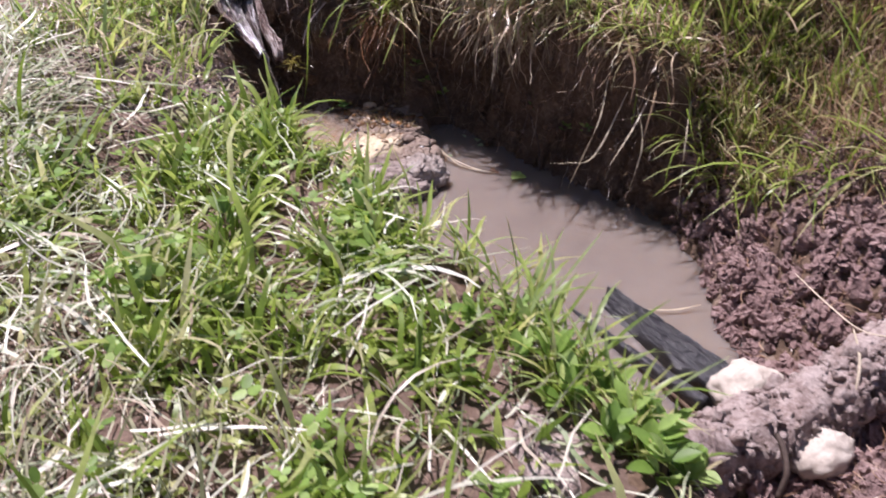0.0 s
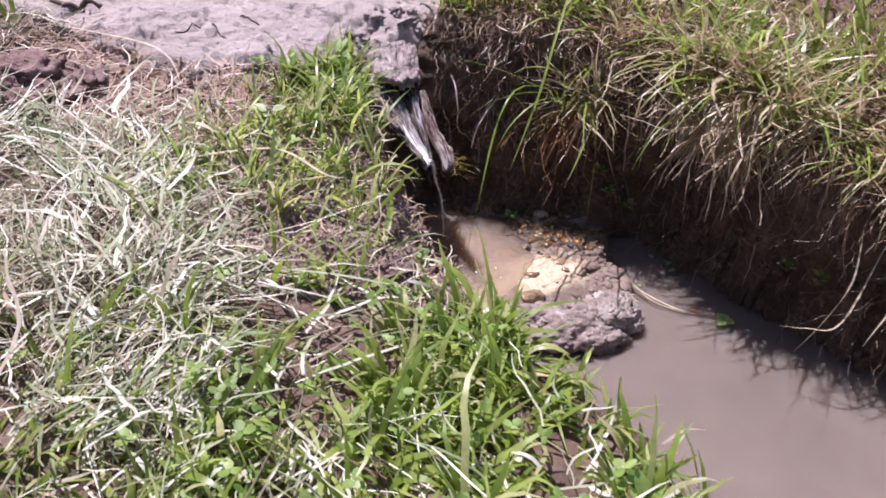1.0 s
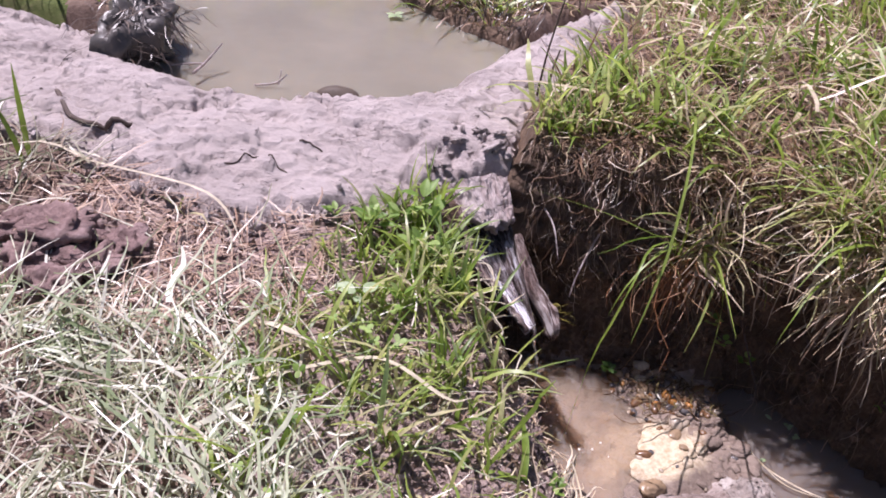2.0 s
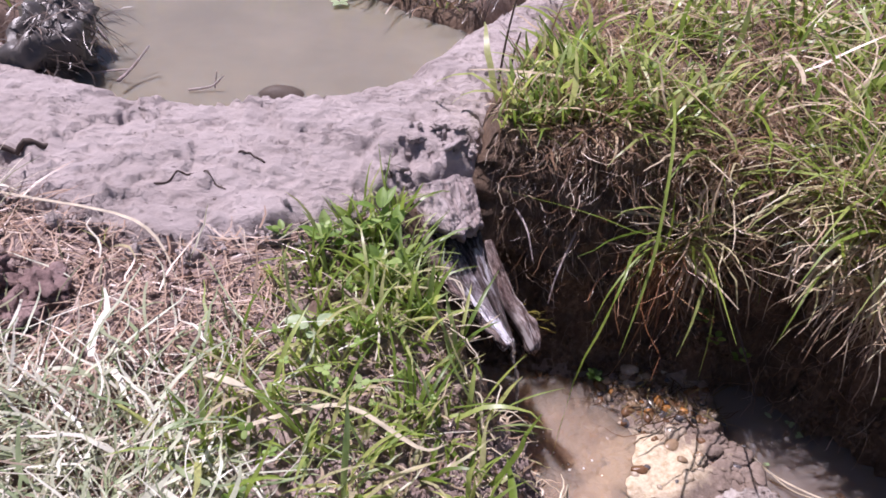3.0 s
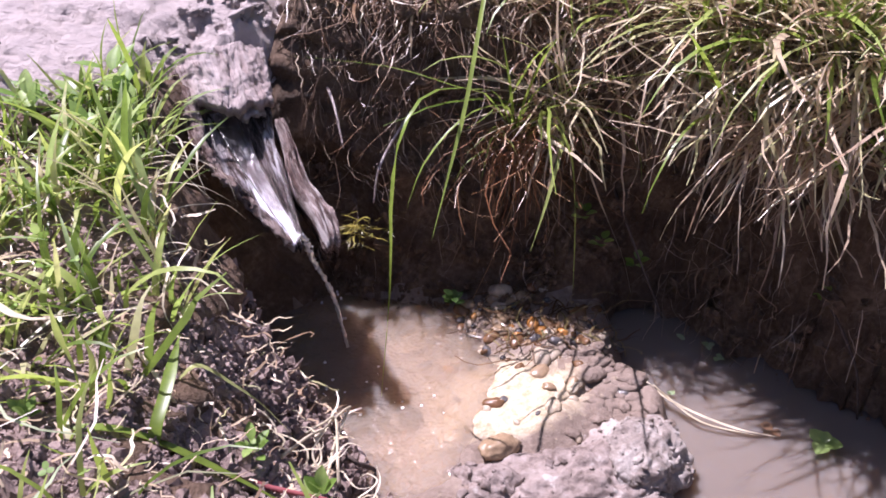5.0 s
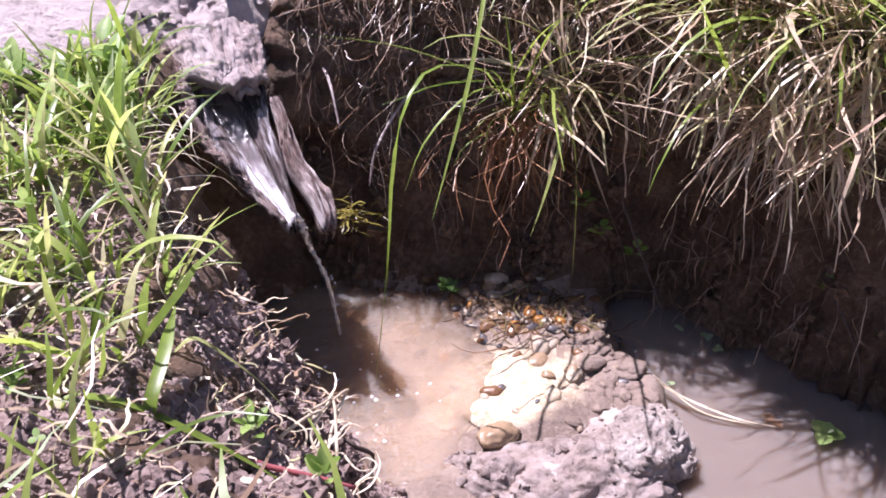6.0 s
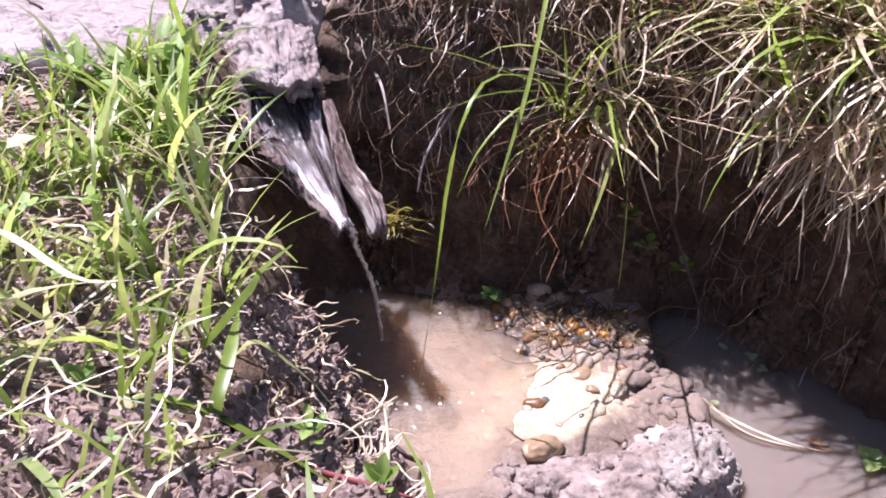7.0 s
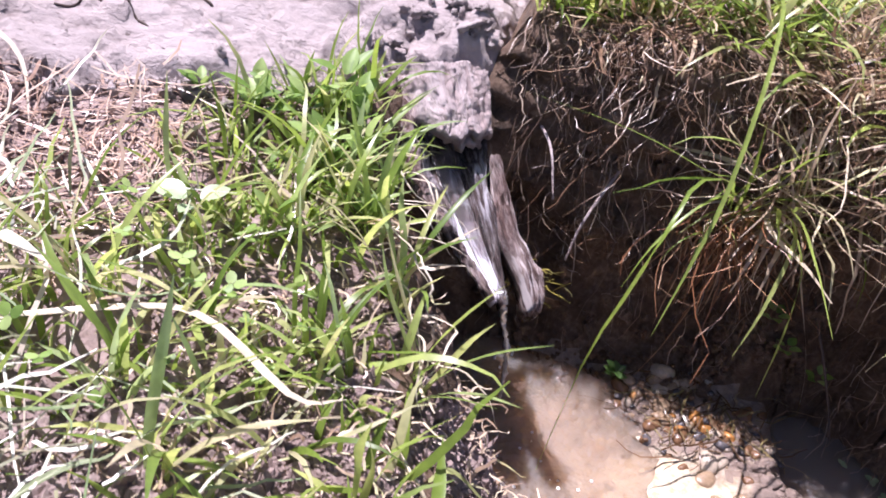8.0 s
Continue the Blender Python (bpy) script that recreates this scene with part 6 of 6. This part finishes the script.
for px, py, c, ln in [(-0.30, 1.80, 14, 0.07), (-0.28, 1.83, 14, 0.08), (-0.26, 1.79, 14, 0.07), (-0.23, 1.80, 14, 0.08), (-0.17, 1.80, 14, 0.06), (-0.13, 1.82, 14, 0.07), (-0.06, 1.82, 16, 0.07), (0.01, 1.79, 16, 0.09), (0.06, 1.775, 16, 0.10), (-0.21, 1.86, 14, 0.09), (-0.07, 1.86, 14, 0.09)]:
    edge_tuft(rng, px, py, c, ln, 0.0034, M["dead"], "pale dry grass tuft on the turf edge of the bank")
stalk("dry_leaf", [(-0.62, 1.22, 0.345), (-0.508, 1.275, 0.345), (-0.461, 1.278, 0.345), (-0.40, 1.243, 0.338), (-0.374, 1.261, 0.325)], 0.0062, M["straw"], "long pale dry grass leaf lying over the turf", "dry leaf")
stalk("dry_leaf", [(-0.61, 1.30, 0.36), (-0.585, 1.285, 0.37), (-0.55, 1.275, 0.365)], 0.010, M["straw"], "short pale dry grass leaf lying over the turf", "dry leaf")
stalk("green_leaf", [(-0.377, 1.167, 0.255), (-0.361, 1.168, 0.285), (-0.354, 1.182, 0.302), (-0.331, 1.187, 0.300), (-0.313, 1.196, 0.280), (-0.284, 1.198, 0.255), (-0.260, 1.201, 0.230), (-0.238, 1.204, 0.205)], 0.0072, M["rush"], "long green grass leaf arching down over the bare soil", "leaf")
stalk("green_leaf", [(-0.314, 1.190, 0.268), (-0.313, 1.200, 0.284), (-0.312, 1.222, 0.292), (-0.314, 1.248, 0.296), (-0.317, 1.273, 0.297)], 0.0080, M["rush"], "short broad green grass leaf standing on the bare soil", "leaf")
stalk("green_leaf", [(-0.320, 1.262, 0.268), (-0.308, 1.270, 0.272), (-0.288, 1.273, 0.250), (-0.273, 1.278, 0.225), (-0.256, 1.281, 0.190)], 0.0052, M["green"], "dull green leaf drooping towards the basin", "leaf")
B = (-0.357, 1.205, 0.278)
tuft_of("grass_tuft", B, "open tuft of broad green blades on bare soil", [
    ([B, (-0.363, 1.204, 0.310), (-0.371, 1.198, 0.330), (-0.390, 1.204, 0.332)], 0.0088),
    ([B, (-0.370, 1.208, 0.296), (-0.384, 1.209, 0.300), (-0.402, 1.196, 0.312)], 0.0085),
    ([B, (-0.356, 1.211, 0.325), (-0.356, 1.209, 0.350), (-0.350, 1.203, 0.380)], 0.0080),
    ([B, (-0.339, 1.206, 0.300), (-0.333, 1.211, 0.325), (-0.324, 1.216, 0.345)], 0.0085),
    ([B, (-0.352, 1.214, 0.300), (-0.350, 1.222, 0.322), (-0.354, 1.226, 0.340)], 0.0070)], M["rush"], "tufts along the pool edge")
rosette("rosette_weed", (-0.270, 1.235, float(level_at(-0.270, 1.235)[0])), [(0.013, 0.007, 20 + 51 * k, 18 + 14 * (k % 3), 0.004 + 0.004 * (k % 4)) for k in range(9)], M["clover"], "small bright lobed weed on the bare soil", "weed")
rosette("rosette_weed", (-0.222, 1.210, float(level_at(-0.222, 1.210)[0])), [(0.015, 0.009, 70 * k, 40 + 12 * (k % 3), 0.010 + 0.004 * (k % 3)) for k in range(7)], M["clover"], "small leafy weed beside a reddish stem", "weed")


def lying(name, pts, radius, mat, label, category, group="", lumpy=0.2, ends=(1.1, 0.7)):
    """A round stalk or twig that never dips under the soil."""
    pts = [np.array((x, y, max(z, float(level_at(x, y)[0]) + 1.2 * radius))) for x, y, z in pts]
    ob = new(name, tube_mesh(name, [p - pts[0] for p in pts], radius, mat, n=22, lumpy=lumpy, ends=ends))
    ob.location = tuple(pts[0])
    return tagged(ob, label, category, group)


lying("weed_stem", [(-0.268, 1.214, 0.21), (-0.259, 1.215, 0.215), (-0.233, 1.216, 0.205), (-0.205, 1.219, 0.190)], 0.0021, M["red_stem"], "thin reddish weed stem lying on the soil", "stem")
lying("twig", [(-0.236, 1.300, 0.13), (-0.225, 1.306, 0.140), (-0.216, 1.303, 0.135), (-0.207, 1.317, 0.112), (-0.208, 1.312, 0.100), (-0.208, 1.302, 0.088)], 0.0020, M["twig"], "thin dark crooked twig bent over the basin edge", "twig", lumpy=0.4)
for pts in ([(-0.236, 1.263, 0.15), (-0.233, 1.285, 0.16), (-0.235, 1.309, 0.150), (-0.230, 1.350, 0.146), (-0.229, 1.356, 0.145), (-0.234, 1.340, 0.154), (-0.248, 1.303, 0.165)],
            [(-0.226, 1.270, 0.15), (-0.228, 1.286, 0.160), (-0.236, 1.330, 0.158), (-0.243, 1.318, 0.166), (-0.254, 1.304, 0.170)],
            [(-0.262, 1.262, 0.19), (-0.250, 1.290, 0.180), (-0.240, 1.305, 0.172), (-0.246, 1.285, 0.170), (-0.238, 1.270, 0.160)],
            [(-0.344, 1.265, 0.290), (-0.320, 1.238, 0.285), (-0.315, 1.240, 0.260), (-0.302, 1.226, 0.250)],
            [(-0.332, 1.192, 0.270), (-0.319, 1.189, 0.250), (-0.296, 1.186, 0.230)],
            [(-0.300, 1.255, 0.24), (-0.286, 1.232, 0.24), (-0.275, 1.205, 0.22)]):
    lying("bent_straw", pts, 0.0013, M["straw"], "bleached straw kinked over the soil edge", "straw", "bent straws", lumpy=0.1)
for k in range(26):
    px, py = -0.245 + rng.normal(0, 0.018), 1.268 + rng.normal(0, 0.012)
    z = float(level_at(px, py)[0])
    pts, h, p = [], rng.uniform(0, TAU), np.array((px, py, z + 0.004))
    for q in range(6):
        pts.append(p)
        p = p + rng.uniform(0.008, 0.014) * np.array((math.cos(h), math.sin(h), rng.uniform(-0.1, 1.0 if q < 3 else 0.2)))
        h += rng.normal(0.5, 0.7)
    stalk("curled_straw", pts, 0.0016, M["straw"], "curled bleached straw at the basin edge", "straw", "curled straws")
for k in range(16):
    py = rng.uniform(1.30, 1.52)
    px = float(np.interp(py, [1.28, 1.38, 1.46, 1.56], [-0.325, -0.37, -0.40, -0.435])) - 0.012
    p, h = np.array((px, py, float(level_at(px, py)[0]) + 0.004)), rng.uniform(-0.9, 0.6)
    pts, rise = [], rng.uniform(0.4, 1.1)
    for q in range(8):
        pts.append(p)
        p = p + rng.uniform(0.010, 0.017) * np.array((math.cos(h), math.sin(h), rise))
        rise -= rng.uniform(0.15, 0.45)
        h += rng.normal(0, 0.55)
    stalk("dry_tendril", pts, 0.0018, M["straw"], "thin curling dry stalk leaning over the basin", "stalk", "dry tendrils at the basin edge")
n = 90
r = np.array((-0.258, 1.655, 0.125)) + rng.normal(0, 1, (n, 3)) * np.array((0.012, 0.006, 0.007))
stuff("moss", [blades(rng, r, rng.uniform(3.4, 6.0, n), rng.gamma(3, 0.0045, n) + 0.004, rng.uniform(0.001, 0.0022, n), rng.uniform(30, 100, n), rng.uniform(10, 60, n), wander=0.3)], M["moss"], "yellowish moss on the bank under the spout", "moss")

# white bubble shapes added for glints on the basin where the trickle meets it
glint_v, glint_f = lump((1, 1, 0.6), 5, 2, 0.0)
glint_me = mesh_of("bubble", glint_v * 0.0014, glint_f, [M["glint_white"]])
for k in range(52):
    a, r = rng.uniform(0, TAU), 0.016 + abs(rng.normal(0, 0.030))
    sc = float(rng.uniform(0.4, 1.5))
    bx, by = (-0.245 + r * math.cos(a), 1.475 + r * math.sin(a)) if k < 20 else (-0.300 + 0.018 * rng.normal(), 1.462 + 0.024 * rng.normal())
    ob = new("bubble", glint_me)
    ob.matrix_world = pose(bx, by, BASIN + 0.0004, 0, 0, 0) @ Matrix.Diagonal((sc, sc, sc, 1))
    ob.visible_shadow = False
    tagged(ob, "white bubble-shaped dot standing in for a glint on the shallow basin", "bubble", "bubbles in the basin")
